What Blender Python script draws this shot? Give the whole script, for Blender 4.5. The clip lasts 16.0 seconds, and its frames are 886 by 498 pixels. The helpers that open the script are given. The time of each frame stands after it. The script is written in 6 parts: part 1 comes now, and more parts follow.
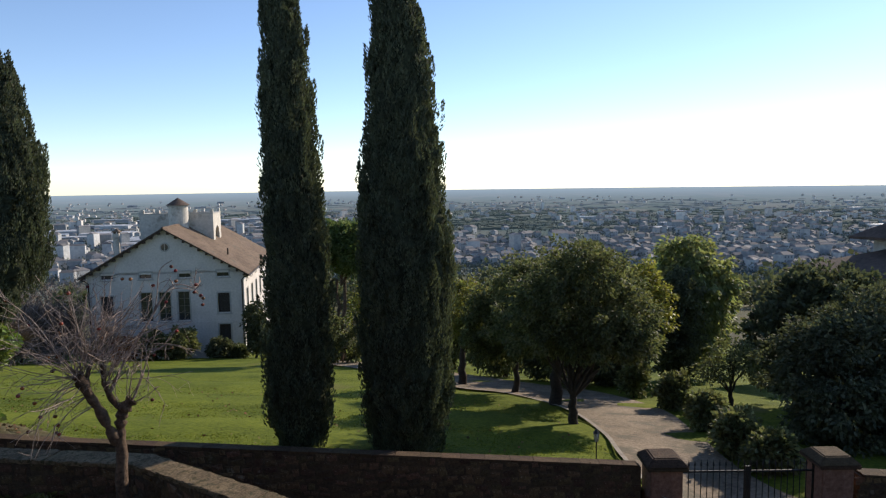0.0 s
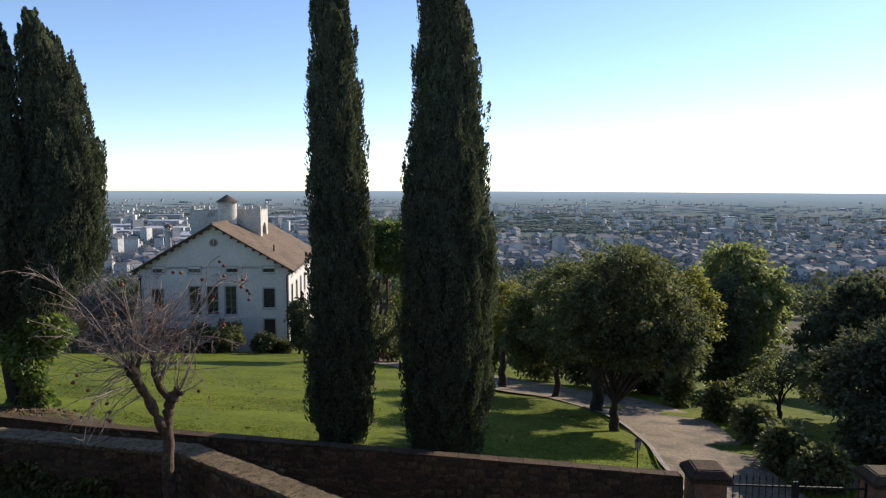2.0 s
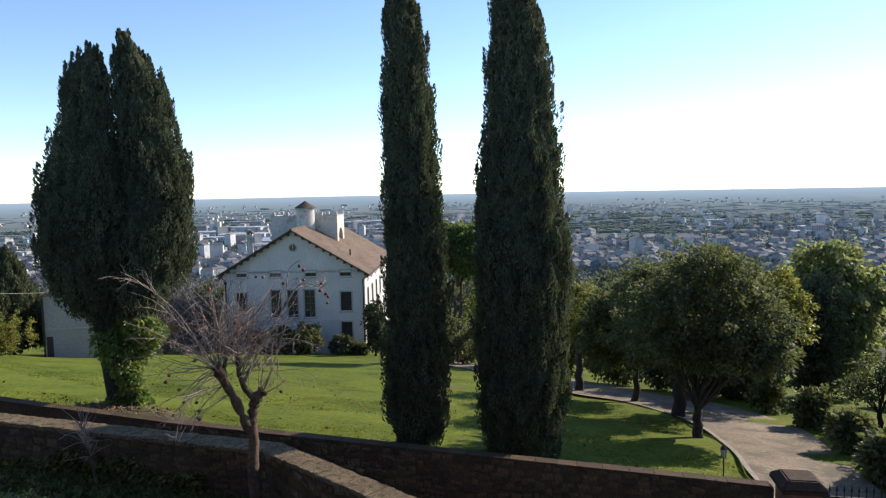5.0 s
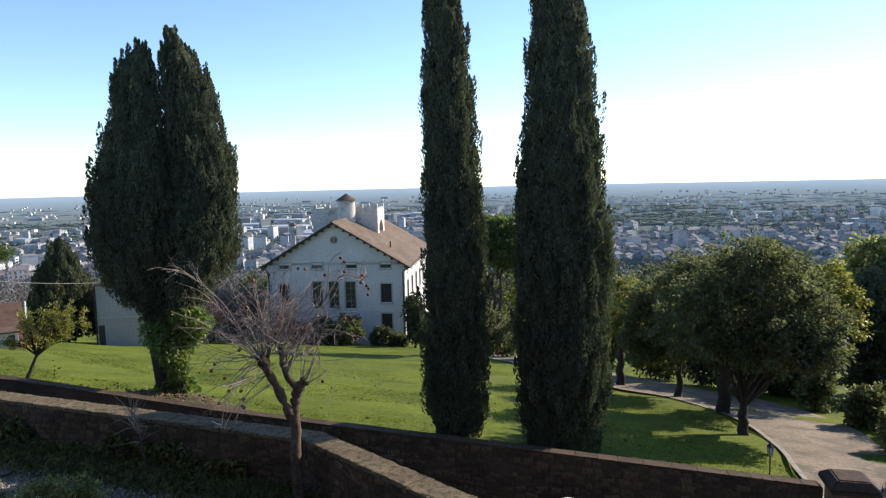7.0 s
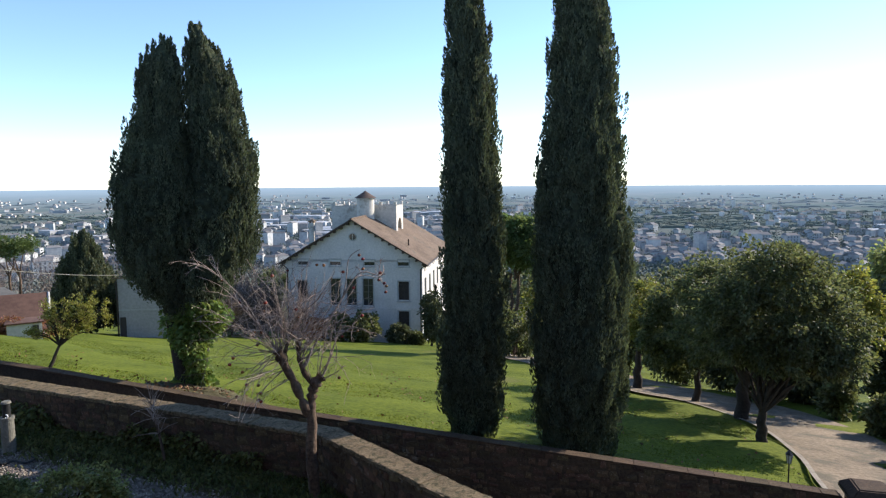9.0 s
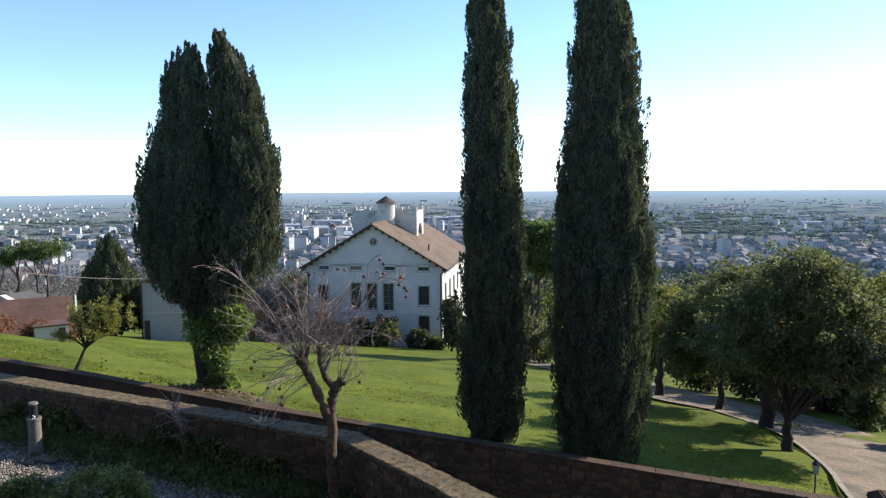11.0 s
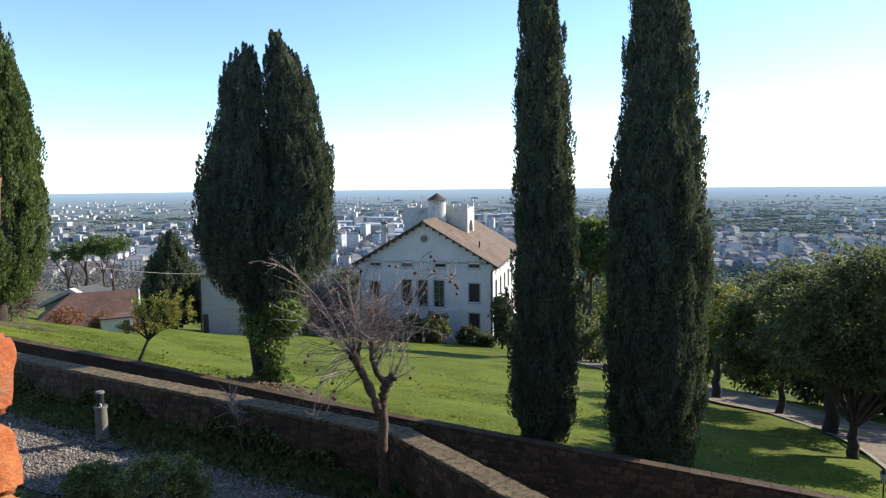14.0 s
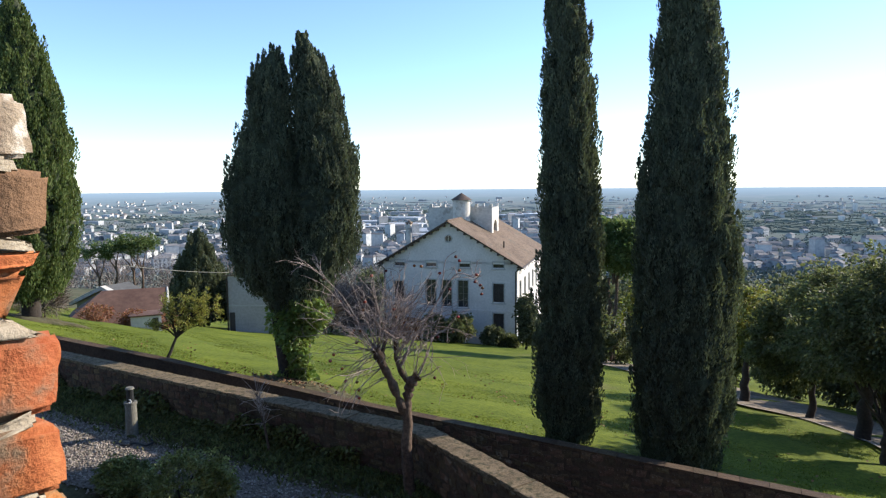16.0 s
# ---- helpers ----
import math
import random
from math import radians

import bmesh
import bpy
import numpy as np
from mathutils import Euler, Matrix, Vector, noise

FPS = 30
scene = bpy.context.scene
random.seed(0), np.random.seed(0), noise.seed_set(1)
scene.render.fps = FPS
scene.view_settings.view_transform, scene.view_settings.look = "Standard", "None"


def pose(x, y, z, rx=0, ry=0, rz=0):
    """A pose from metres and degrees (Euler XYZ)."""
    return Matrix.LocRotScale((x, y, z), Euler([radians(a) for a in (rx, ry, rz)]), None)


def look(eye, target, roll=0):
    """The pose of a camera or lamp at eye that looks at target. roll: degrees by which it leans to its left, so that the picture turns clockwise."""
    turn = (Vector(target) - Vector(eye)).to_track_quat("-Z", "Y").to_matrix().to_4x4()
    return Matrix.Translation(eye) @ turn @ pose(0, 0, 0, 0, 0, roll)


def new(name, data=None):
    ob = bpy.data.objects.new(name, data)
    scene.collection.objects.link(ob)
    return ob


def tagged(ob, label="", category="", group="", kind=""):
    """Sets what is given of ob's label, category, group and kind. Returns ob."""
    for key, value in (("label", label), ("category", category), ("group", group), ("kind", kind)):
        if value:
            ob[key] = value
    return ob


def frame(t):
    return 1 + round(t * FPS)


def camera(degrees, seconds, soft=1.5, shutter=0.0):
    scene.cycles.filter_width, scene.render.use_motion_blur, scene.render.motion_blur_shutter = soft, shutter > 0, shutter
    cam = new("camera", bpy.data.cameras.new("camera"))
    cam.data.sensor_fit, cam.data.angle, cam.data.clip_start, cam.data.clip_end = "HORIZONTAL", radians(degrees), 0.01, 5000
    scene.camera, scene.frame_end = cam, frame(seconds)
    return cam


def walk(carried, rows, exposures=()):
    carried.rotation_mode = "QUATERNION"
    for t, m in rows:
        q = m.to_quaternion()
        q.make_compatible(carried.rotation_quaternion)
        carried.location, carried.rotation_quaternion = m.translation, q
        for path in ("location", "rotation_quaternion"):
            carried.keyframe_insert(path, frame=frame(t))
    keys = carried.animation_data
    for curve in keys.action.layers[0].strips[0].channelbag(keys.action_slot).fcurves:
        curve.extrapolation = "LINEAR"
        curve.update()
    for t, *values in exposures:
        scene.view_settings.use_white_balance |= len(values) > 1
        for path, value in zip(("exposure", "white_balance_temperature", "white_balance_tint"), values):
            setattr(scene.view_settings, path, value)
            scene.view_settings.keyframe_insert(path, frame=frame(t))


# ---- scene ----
cam = camera(67.23, 16.0, soft=1.25)
PATH = [
    (0.0, pose(0.0250, 0, 5.6, 84.424, 0.770, -0.000)),
    (0.5, pose(0.0231, 0, 5.6, 84.513, 0.758, 0.888)),
    (1.0, pose(0.0213, 0, 5.6, 84.531, 0.535, 1.832)),
    (1.5, pose(0.0194, 0, 5.6, 84.540, 0.055, 2.756)),
    (2.0, pose(0.0175, 0, 5.6, 84.537, -0.194, 3.768)),
    (2.5, pose(0.0156, 0, 5.6, 84.611, -0.166, 4.735)),
    (3.0, pose(0.0138, 0, 5.6, 84.670, 0.401, 6.025)),
    (3.5, pose(0.0119, 0, 5.6, 84.786, 0.755, 7.202)),
    (4.0, pose(0.0100, 0, 5.6, 84.875, 0.874, 8.284)),
    (6.5, pose(0.0030, 0, 5.6, 84.407, 1.308, 12.399)),
    (7.0, pose(0.0016, 0, 5.6, 84.224, 1.282, 13.377)),
    (7.5, pose(0.0002, 0, 5.6, 84.075, 1.316, 14.008)),
    (8.0, pose(-0.0012, 0, 5.6, 84.042, 1.126, 14.478)),
    (8.5, pose(-0.0026, 0, 5.6, 84.070, 0.778, 14.775)),
    (9.0, pose(-0.0040, 0, 5.6, 84.144, 0.409, 15.023)),
    (11.5, pose(-0.0090, 0, 5.6, 84.647, 0.509, 17.527)),
    (12.0, pose(-0.0100, 0, 5.6, 84.516, 0.570, 18.433)),
    (12.5, pose(-0.0110, 0, 5.6, 84.410, 0.465, 19.240)),
    (13.0, pose(-0.0120, 0, 5.6, 84.311, 0.243, 19.966)),
    (13.5, pose(-0.0153, 0, 5.6, 84.361, 0.427, 20.541)),
    (14.0, pose(-0.0187, 0, 5.6, 84.378, 0.553, 21.121)),
    (14.5, pose(-0.0220, 0, 5.6, 84.392, 0.682, 21.688)),
    (15.0, pose(-0.0250, 0, 5.6, 84.352, 0.788, 22.289)),
    (15.5, pose(-0.0280, 0, 5.6, 84.343, 0.706, 22.771)),
    (16.0, pose(-0.0310, 0, 5.6, 84.390, 0.510, 23.213)),
]
walk(cam, PATH, [(0.0, 0.78, 6750, 14), (3.5, 1.02, 6600, 14), (8.0, 1.31, 6350, 13), (16.0, 1.4, 6250, 12)])

# ---- daylight: low autumn sun, ahead and to one side ----
SUN_AZ, SUN_EL = radians(45), radians(26)
world = bpy.data.worlds.new("sky")
scene.world = world
world.use_nodes = True
wn = world.node_tree.nodes
sky = wn.new("ShaderNodeTexSky")
sky.sky_type = "NISHITA"
sky.sun_disc = False
sky.sun_elevation, sky.sun_rotation = SUN_EL, SUN_AZ
sky.altitude, sky.air_density, sky.dust_density, sky.ozone_density = 1500, 0.94, 0.15, 3.0
wn["Background"].inputs["Strength"].default_value = 0.109
world.node_tree.links.new(sky.outputs[0], wn["Background"].inputs["Color"])
sun_data = bpy.data.lights.new("sun", "SUN")
sun_data.energy, sun_data.angle, sun_data.color = 3.5, radians(0.6), (1.0, 0.9, 0.76)
sun = new("sun", sun_data)
sun_dir = Vector((math.sin(SUN_AZ) * math.cos(SUN_EL), math.cos(SUN_AZ) * math.cos(SUN_EL), math.sin(SUN_EL)))
sun.matrix_world = look(sun_dir * 60, (0, 0, 0))


# ---- materials ----
def material(name, dark, light, rough=0.85, grain=20.0, patch=0.6, bump=0.4, bump_scale=None, metal=0.0,
             vary=0.0, translucent=0.0, spots=None, specular=0.35, per_object=False, coord="Object"):
    """A two-scale mottled surface; vary: brightness spread by island or object; spots: a third colour in larger patches."""
    m = bpy.data.materials.new(name)
    m.use_nodes = True
    nt = m.node_tree
    n, l = nt.nodes, nt.links
    bsdf, out = n["Principled BSDF"], n["Material Output"]
    co = n.new("ShaderNodeTexCoord")

    def tex(scale, detail=6.0):
        t = n.new("ShaderNodeTexNoise")
        t.inputs["Scale"].default_value, t.inputs["Detail"].default_value = scale, detail
        t.inputs["Roughness"].default_value = 0.62
        l.new(co.outputs[coord], t.inputs["Vector"])
        return t.outputs["Fac"]

    def mix(fac, a, b, kind="MIX"):
        x = n.new("ShaderNodeMix")
        x.data_type, x.blend_type = "RGBA", kind
        for s, v in ((x.inputs["Factor"], fac), (x.inputs["A"], a), (x.inputs["B"], b)):
            if isinstance(v, bpy.types.NodeSocket):
                l.new(v, s)
            else:
                s.default_value = v if isinstance(v, float) else (*v, 1)
        return x.outputs["Result"]

    def ramp(fac, a, b):
        r = n.new("ShaderNodeMapRange")
        r.inputs["From Min"].default_value, r.inputs["From Max"].default_value = a, b
        l.new(fac, r.inputs["Value"])
        return r.outputs["Result"]

    fine, coarse = tex(grain), tex(patch)
    both = n.new("ShaderNodeMath")
    both.operation = "MULTIPLY_ADD"
    l.new(fine, both.inputs[0])
    both.inputs[1].default_value = 0.55
    half = n.new("ShaderNodeMath")
    half.operation = "MULTIPLY"
    l.new(coarse, half.inputs[0])
    half.inputs[1].default_value = 0.45
    l.new(half.outputs[0], both.inputs[2])
    colour = mix(ramp(both.outputs[0], 0.38, 0.62), dark, light)
    if spots:
        colour = mix(ramp(tex(spots[1], 8.0), spots[2], spots[2] + 0.1), colour, spots[0])
    if vary:
        info = n.new("ShaderNodeObjectInfo" if per_object else "ShaderNodeNewGeometry")
        rnd = info.outputs["Random" if per_object else "Random Per Island"]
        k = n.new("ShaderNodeMapRange")
        k.inputs["To Min"].default_value, k.inputs["To Max"].default_value = 1 - vary, 1 + vary
        l.new(rnd, k.inputs["Value"])
        hs = n.new("ShaderNodeHueSaturation")
        l.new(k.outputs["Result"], hs.inputs["Value"])
        h = n.new("ShaderNodeMapRange")
        h.inputs["To Min"].default_value, h.inputs["To Max"].default_value = 0.5 - vary * 0.06, 0.5 + vary * 0.06
        twist = n.new("ShaderNodeMath")
        twist.operation = "FRACT"
        mul = n.new("ShaderNodeMath")
        mul.operation = "MULTIPLY"
        l.new(rnd, mul.inputs[0])
        mul.inputs[1].default_value = 7.31
        l.new(mul.outputs[0], twist.inputs[0])
        l.new(twist.outputs[0], h.inputs["Value"])
        l.new(h.outputs["Result"], hs.inputs["Hue"])
        l.new(colour, hs.inputs["Color"])
        colour = hs.outputs["Color"]
    l.new(colour, bsdf.inputs["Base Color"])
    bsdf.inputs["Roughness"].default_value, bsdf.inputs["Metallic"].default_value = rough, metal
    bsdf.inputs["Specular IOR Level"].default_value = specular
    if bump:
        b = n.new("ShaderNodeBump")
        b.inputs["Strength"].default_value, b.inputs["Distance"].default_value = bump, 0.02
        l.new(tex(bump_scale or grain * 1.5), b.inputs["Height"])
        l.new(b.outputs[0], bsdf.inputs["Normal"])
    if translucent:
        tr = n.new("ShaderNodeBsdfTranslucent")
        bright = mix(1.0, colour, (1.15, 1.2, 0.75), "MULTIPLY")
        l.new(bright, tr.inputs["Color"])
        mx = n.new("ShaderNodeMixShader")
        mx.inputs[0].default_value = translucent
        l.new(bsdf.outputs[0], mx.inputs[1])
        l.new(tr.outputs[0], mx.inputs[2])
        l.new(mx.outputs[0], out.inputs["Surface"])
    return m


M = {
    "grass": material("grass", (0.045, 0.068, 0.007), (0.14, 0.165, 0.018), 0.95, 7.0, 0.35, 1.0, 25, spots=((0.13, 0.115, 0.045), 0.12, 0.59), specular=0.1),
    "slope": material("slope_scrub", (0.05, 0.06, 0.03), (0.11, 0.1, 0.06), 0.95, 0.5, 0.04, 0.5, specular=0.1),
    # Copses past 1750 m: a paler, bluer hedgerow colour with haze painted in.
    "hazytree": material("hazy_copses", (0.165, 0.205, 0.205), (0.215, 0.25, 0.25), 1.0, 0.01, 0.002, 0.0, vary=0.2, specular=0.0),
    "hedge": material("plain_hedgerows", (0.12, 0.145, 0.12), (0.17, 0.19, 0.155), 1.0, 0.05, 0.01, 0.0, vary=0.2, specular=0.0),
    "terrace": material("terrace_soil", (0.05, 0.042, 0.02), (0.11, 0.095, 0.045), 0.95, 12, 0.9, 1.0, 30, specular=0.1),
    "gravel": material("gravel", (0.08, 0.066, 0.05), (0.22, 0.185, 0.14), 0.9, 45, 0.8, 1.0, 60, spots=((0.14, 0.14, 0.11), 0.8, 0.6)),
    "drive": material("drive_gravel", (0.1, 0.078, 0.052), (0.27, 0.21, 0.145), 0.95, 9, 0.7, 0.9, 30, spots=((0.11, 0.095, 0.065), 0.9, 0.52)),
    "lane": material("lane_asphalt", (0.04, 0.04, 0.038), (0.09, 0.085, 0.075), 0.9, 30, 0.6, 0.5),
    "stone": material("rubble_stone", (0.046, 0.027, 0.013), (0.13, 0.08, 0.041), 0.95, 14, 2.0, 0.9, 30, vary=0.4, per_object=True, spots=((0.17, 0.14, 0.1), 5, 0.58)),
    "stuffstone": material("rubble_rest", (0.046, 0.027, 0.013), (0.13, 0.08, 0.041), 0.95, 14, 2.0, 0.9, 30, vary=0.4, spots=((0.17, 0.14, 0.1), 5, 0.58)),
    "mortar": material("wall_mortar", (0.036, 0.024, 0.014), (0.095, 0.065, 0.038), 0.98, 18, 1.2, 1.0, 30),
    "coping": material("mossy_coping", (0.07, 0.05, 0.026), (0.22, 0.162, 0.09), 0.97, 22, 2.2, 1.0, 35, spots=((0.06, 0.05, 0.022), 7.0, 0.5), vary=0.06, per_object=True),
    "white": material("white_stucco", (0.48, 0.45, 0.415), (0.65, 0.605, 0.56), 0.9, 5, 0.35, 0.15, spots=((0.52, 0.49, 0.46), 0.25, 0.62)),
    # White stucco darkened to grey: the outbuilding's shade is in the colour.
    "annexwall": material("shaded_stucco", (0.27, 0.26, 0.25), (0.38, 0.365, 0.35), 0.9, 5, 0.35, 0.15, spots=((0.3, 0.29, 0.27), 0.4, 0.58)),
    "pebble": material("gravel_pebbles", (0.12, 0.102, 0.082), (0.33, 0.285, 0.23), 0.9, 30, 3, 0.0, vary=0.5),
    "tower": material("weathered_stucco", (0.4, 0.375, 0.33), (0.6, 0.565, 0.5), 0.9, 3, 0.5, 0.2, spots=((0.3, 0.275, 0.235), 0.8, 0.56)),
    "tile": material("roof_tiles", (0.1, 0.07, 0.048), (0.21, 0.15, 0.105), 0.9, 4, 0.5, 0.6, 8, spots=((0.12, 0.1, 0.075), 0.6, 0.56)),
    "shedroof": material("shed_roof", (0.085, 0.046, 0.033), (0.15, 0.085, 0.06), 0.9, 3, 0.5, 0.5, 8),
    "timber": material("dark_timber", (0.045, 0.032, 0.022), (0.1, 0.07, 0.05), 0.8, 18, 2, 0.3),
    "shutter": material("dark_shutter", (0.035, 0.03, 0.028), (0.06, 0.05, 0.045), 0.6, 30, 3, 0.2),
    "glass": material("window_glass", (0.03, 0.035, 0.04), (0.05, 0.055, 0.06), 0.08, 3, 1, 0.0, specular=0.6),
    "trim": material("stone_trim", (0.3, 0.3, 0.28), (0.45, 0.44, 0.41), 0.9, 20, 2, 0.3),
    "pipe": material("copper_pipe", (0.03, 0.022, 0.018), (0.06, 0.045, 0.035), 0.5, 20, 3, 0.1, metal=0.3),
    "kerb": material("kerb_stone", (0.16, 0.14, 0.11), (0.3, 0.27, 0.22), 0.95, 12, 2, 0.6),
    "soil": material("bare_earth", (0.05, 0.046, 0.018), (0.1, 0.085, 0.04), 0.98, 14, 1.2, 1.0, 30),
    "brickcap": material("dark_brick_capping", (0.036, 0.022, 0.011), (0.09, 0.056, 0.029), 0.95, 14, 2, 0.8, vary=0.25, per_object=True),
    "weed": material("dark_weeds", (0.06, 0.075, 0.02), (0.13, 0.135, 0.042), 0.7, 3, 0.6, 0.0, vary=0.5, translucent=0.25),
    "iron": material("black_iron", (0.012, 0.013, 0.013), (0.035, 0.035, 0.032), 0.55, 60, 5, 0.2, metal=0.4),
    # Near-black colour standing for the shade inside a cypress crown.
    "bough": material("crown_inner_shade", (0.022, 0.027, 0.018), (0.06, 0.07, 0.04), 0.95, 9, 1.5, 1.0, 14, specular=0.05),
    "darkroof": material("dark_old_tiles", (0.06, 0.042, 0.033), (0.13, 0.09, 0.07), 0.9, 4, 0.6, 0.6, 8),
    # Lighter copy of the cypress foliage, its sunlit look put into the colour.
    "palecypress": material("sunlit_cypress_foliage", (0.06, 0.085, 0.028), (0.14, 0.175, 0.06), 0.75, 2.2, 0.5, 0.0, vary=0.35, translucent=0.32, specular=0.2),
    "cypress": material("cypress_foliage", (0.052, 0.063, 0.043), (0.112, 0.132, 0.082), 0.75, 2.2, 0.5, 0.0, vary=0.35, translucent=0.28, specular=0.25),
    "leaf": material("evergreen_leaves", (0.08, 0.096, 0.052), (0.155, 0.162, 0.083), 0.62, 2.0, 0.5, 0.0, vary=0.45, translucent=0.46, specular=0.22),
    "leafy": material("autumn_leaves", (0.14, 0.155, 0.035), (0.27, 0.25, 0.07), 0.5, 2.0, 0.5, 0.0, vary=0.45, translucent=0.4),
    "willow": material("willow_leaves", (0.165, 0.19, 0.085), (0.26, 0.275, 0.13), 0.6, 1.0, 0.3, 0.0, vary=0.4, translucent=0.5),
    "darkleaf": material("dark_hedge_leaves", (0.07, 0.08, 0.052), (0.135, 0.148, 0.09), 0.75, 2.0, 0.5, 0.0, vary=0.4, translucent=0.3, specular=0.12),
    "shrub": material("glossy_shrub_leaves", (0.1, 0.115, 0.055), (0.19, 0.2, 0.1), 0.6, 3.0, 0.7, 0.0, vary=0.5, translucent=0.36, specular=0.25),
    "box": material("boxwood_leaves", (0.11, 0.13, 0.045), (0.23, 0.25, 0.095), 0.5, 5.0, 0.7, 0.0, vary=0.45, translucent=0.3),
    "ivy": material("ivy_leaves", (0.095, 0.14, 0.033), (0.21, 0.265, 0.075), 0.45, 4.0, 0.7, 0.0, vary=0.45, translucent=0.35),
    "pine": material("pine_needles", (0.075, 0.11, 0.04), (0.15, 0.19, 0.075), 0.7, 1.0, 0.3, 0.0, vary=0.4, translucent=0.4),
    "red": material("russet_leaves", (0.17, 0.07, 0.038), (0.3, 0.14, 0.075), 0.7, 2.0, 0.3, 0.0, vary=0.4, translucent=0.35),
    "bare": material("bare_wood_haze", (0.12, 0.095, 0.078), (0.22, 0.175, 0.145), 0.9, 2.0, 0.2, 0.0, vary=0.4, specular=0.1),
    "bark": material("grey_brown_bark", (0.03, 0.019, 0.012), (0.16, 0.105, 0.068), 0.95, 14, 2, 1.0, 22),
    "darkbark": material("dark_bark", (0.02, 0.016, 0.012), (0.055, 0.042, 0.032), 0.95, 14, 2, 1.0, 22),
    "twig": material("persimmon_twigs", (0.14, 0.105, 0.085), (0.42, 0.33, 0.27), 0.85, 10, 2, 0.3),
    "fruit": material("persimmon_fruit", (0.06, 0.02, 0.012), (0.22, 0.06, 0.02), 0.5, 20, 6, 0.1, vary=0.6, per_object=True, specular=0.3),
    "brick": material("old_brick", (0.28, 0.078, 0.02), (0.47, 0.175, 0.058), 0.95, 60, 14, 0.45, 240, vary=0.18, per_object=True, spots=((0.2, 0.13, 0.075), 15, 0.52)),
    "brownbrick": material("weathered_brown_brick", (0.1, 0.058, 0.032), (0.22, 0.125, 0.068), 0.97, 60, 14, 0.5, 240, spots=((0.11, 0.085, 0.06), 16, 0.55)),
    "oldstone": material("lichened_stone", (0.16, 0.12, 0.085), (0.36, 0.29, 0.21), 0.98, 60, 14, 0.5, 220, spots=((0.62, 0.58, 0.5), 26, 0.56)),
    "jointmortar": material("lime_mortar", (0.22, 0.18, 0.125), (0.44, 0.375, 0.28), 0.98, 70, 14, 0.5, 200),
    "poststone": material("pale_stone_post", (0.1, 0.098, 0.078), (0.2, 0.19, 0.155), 0.95, 25, 3, 0.7),
    "plastic": material("white_enamel", (0.7, 0.7, 0.68), (0.8, 0.8, 0.78), 0.4, 20, 3, 0.0),
    "leaflitter": material("fallen_leaves", (0.1, 0.055, 0.025), (0.22, 0.12, 0.05), 0.8, 8, 2, 0.0, vary=0.5),
    # Town walls, roofs and trees are greyed and blued: distance haze in the colour.
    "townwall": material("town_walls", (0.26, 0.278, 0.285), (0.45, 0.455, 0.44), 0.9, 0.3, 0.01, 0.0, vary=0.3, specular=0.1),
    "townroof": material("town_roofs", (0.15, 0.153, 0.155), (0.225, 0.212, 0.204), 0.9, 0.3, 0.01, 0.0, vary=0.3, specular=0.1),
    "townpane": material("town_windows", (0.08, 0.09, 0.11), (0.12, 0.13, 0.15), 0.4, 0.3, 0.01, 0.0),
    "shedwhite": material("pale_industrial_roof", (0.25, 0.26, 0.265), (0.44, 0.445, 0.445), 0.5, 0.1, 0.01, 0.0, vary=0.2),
    # Paler copies of the town walls and roofs, hazed by colour past 1250 m.
    "hazywall": material("hazy_town_walls", (0.42, 0.405, 0.38), (0.64, 0.615, 0.575), 0.9, 0.1, 0.01, 0.0, vary=0.25, specular=0.0),
    "hazyroof": material("hazy_town_roofs", (0.2, 0.185, 0.165), (0.28, 0.25, 0.225), 0.9, 0.1, 0.01, 0.0, vary=0.2, specular=0.0),
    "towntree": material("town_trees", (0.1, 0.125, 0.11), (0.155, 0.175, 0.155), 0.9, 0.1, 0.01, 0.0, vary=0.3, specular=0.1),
}


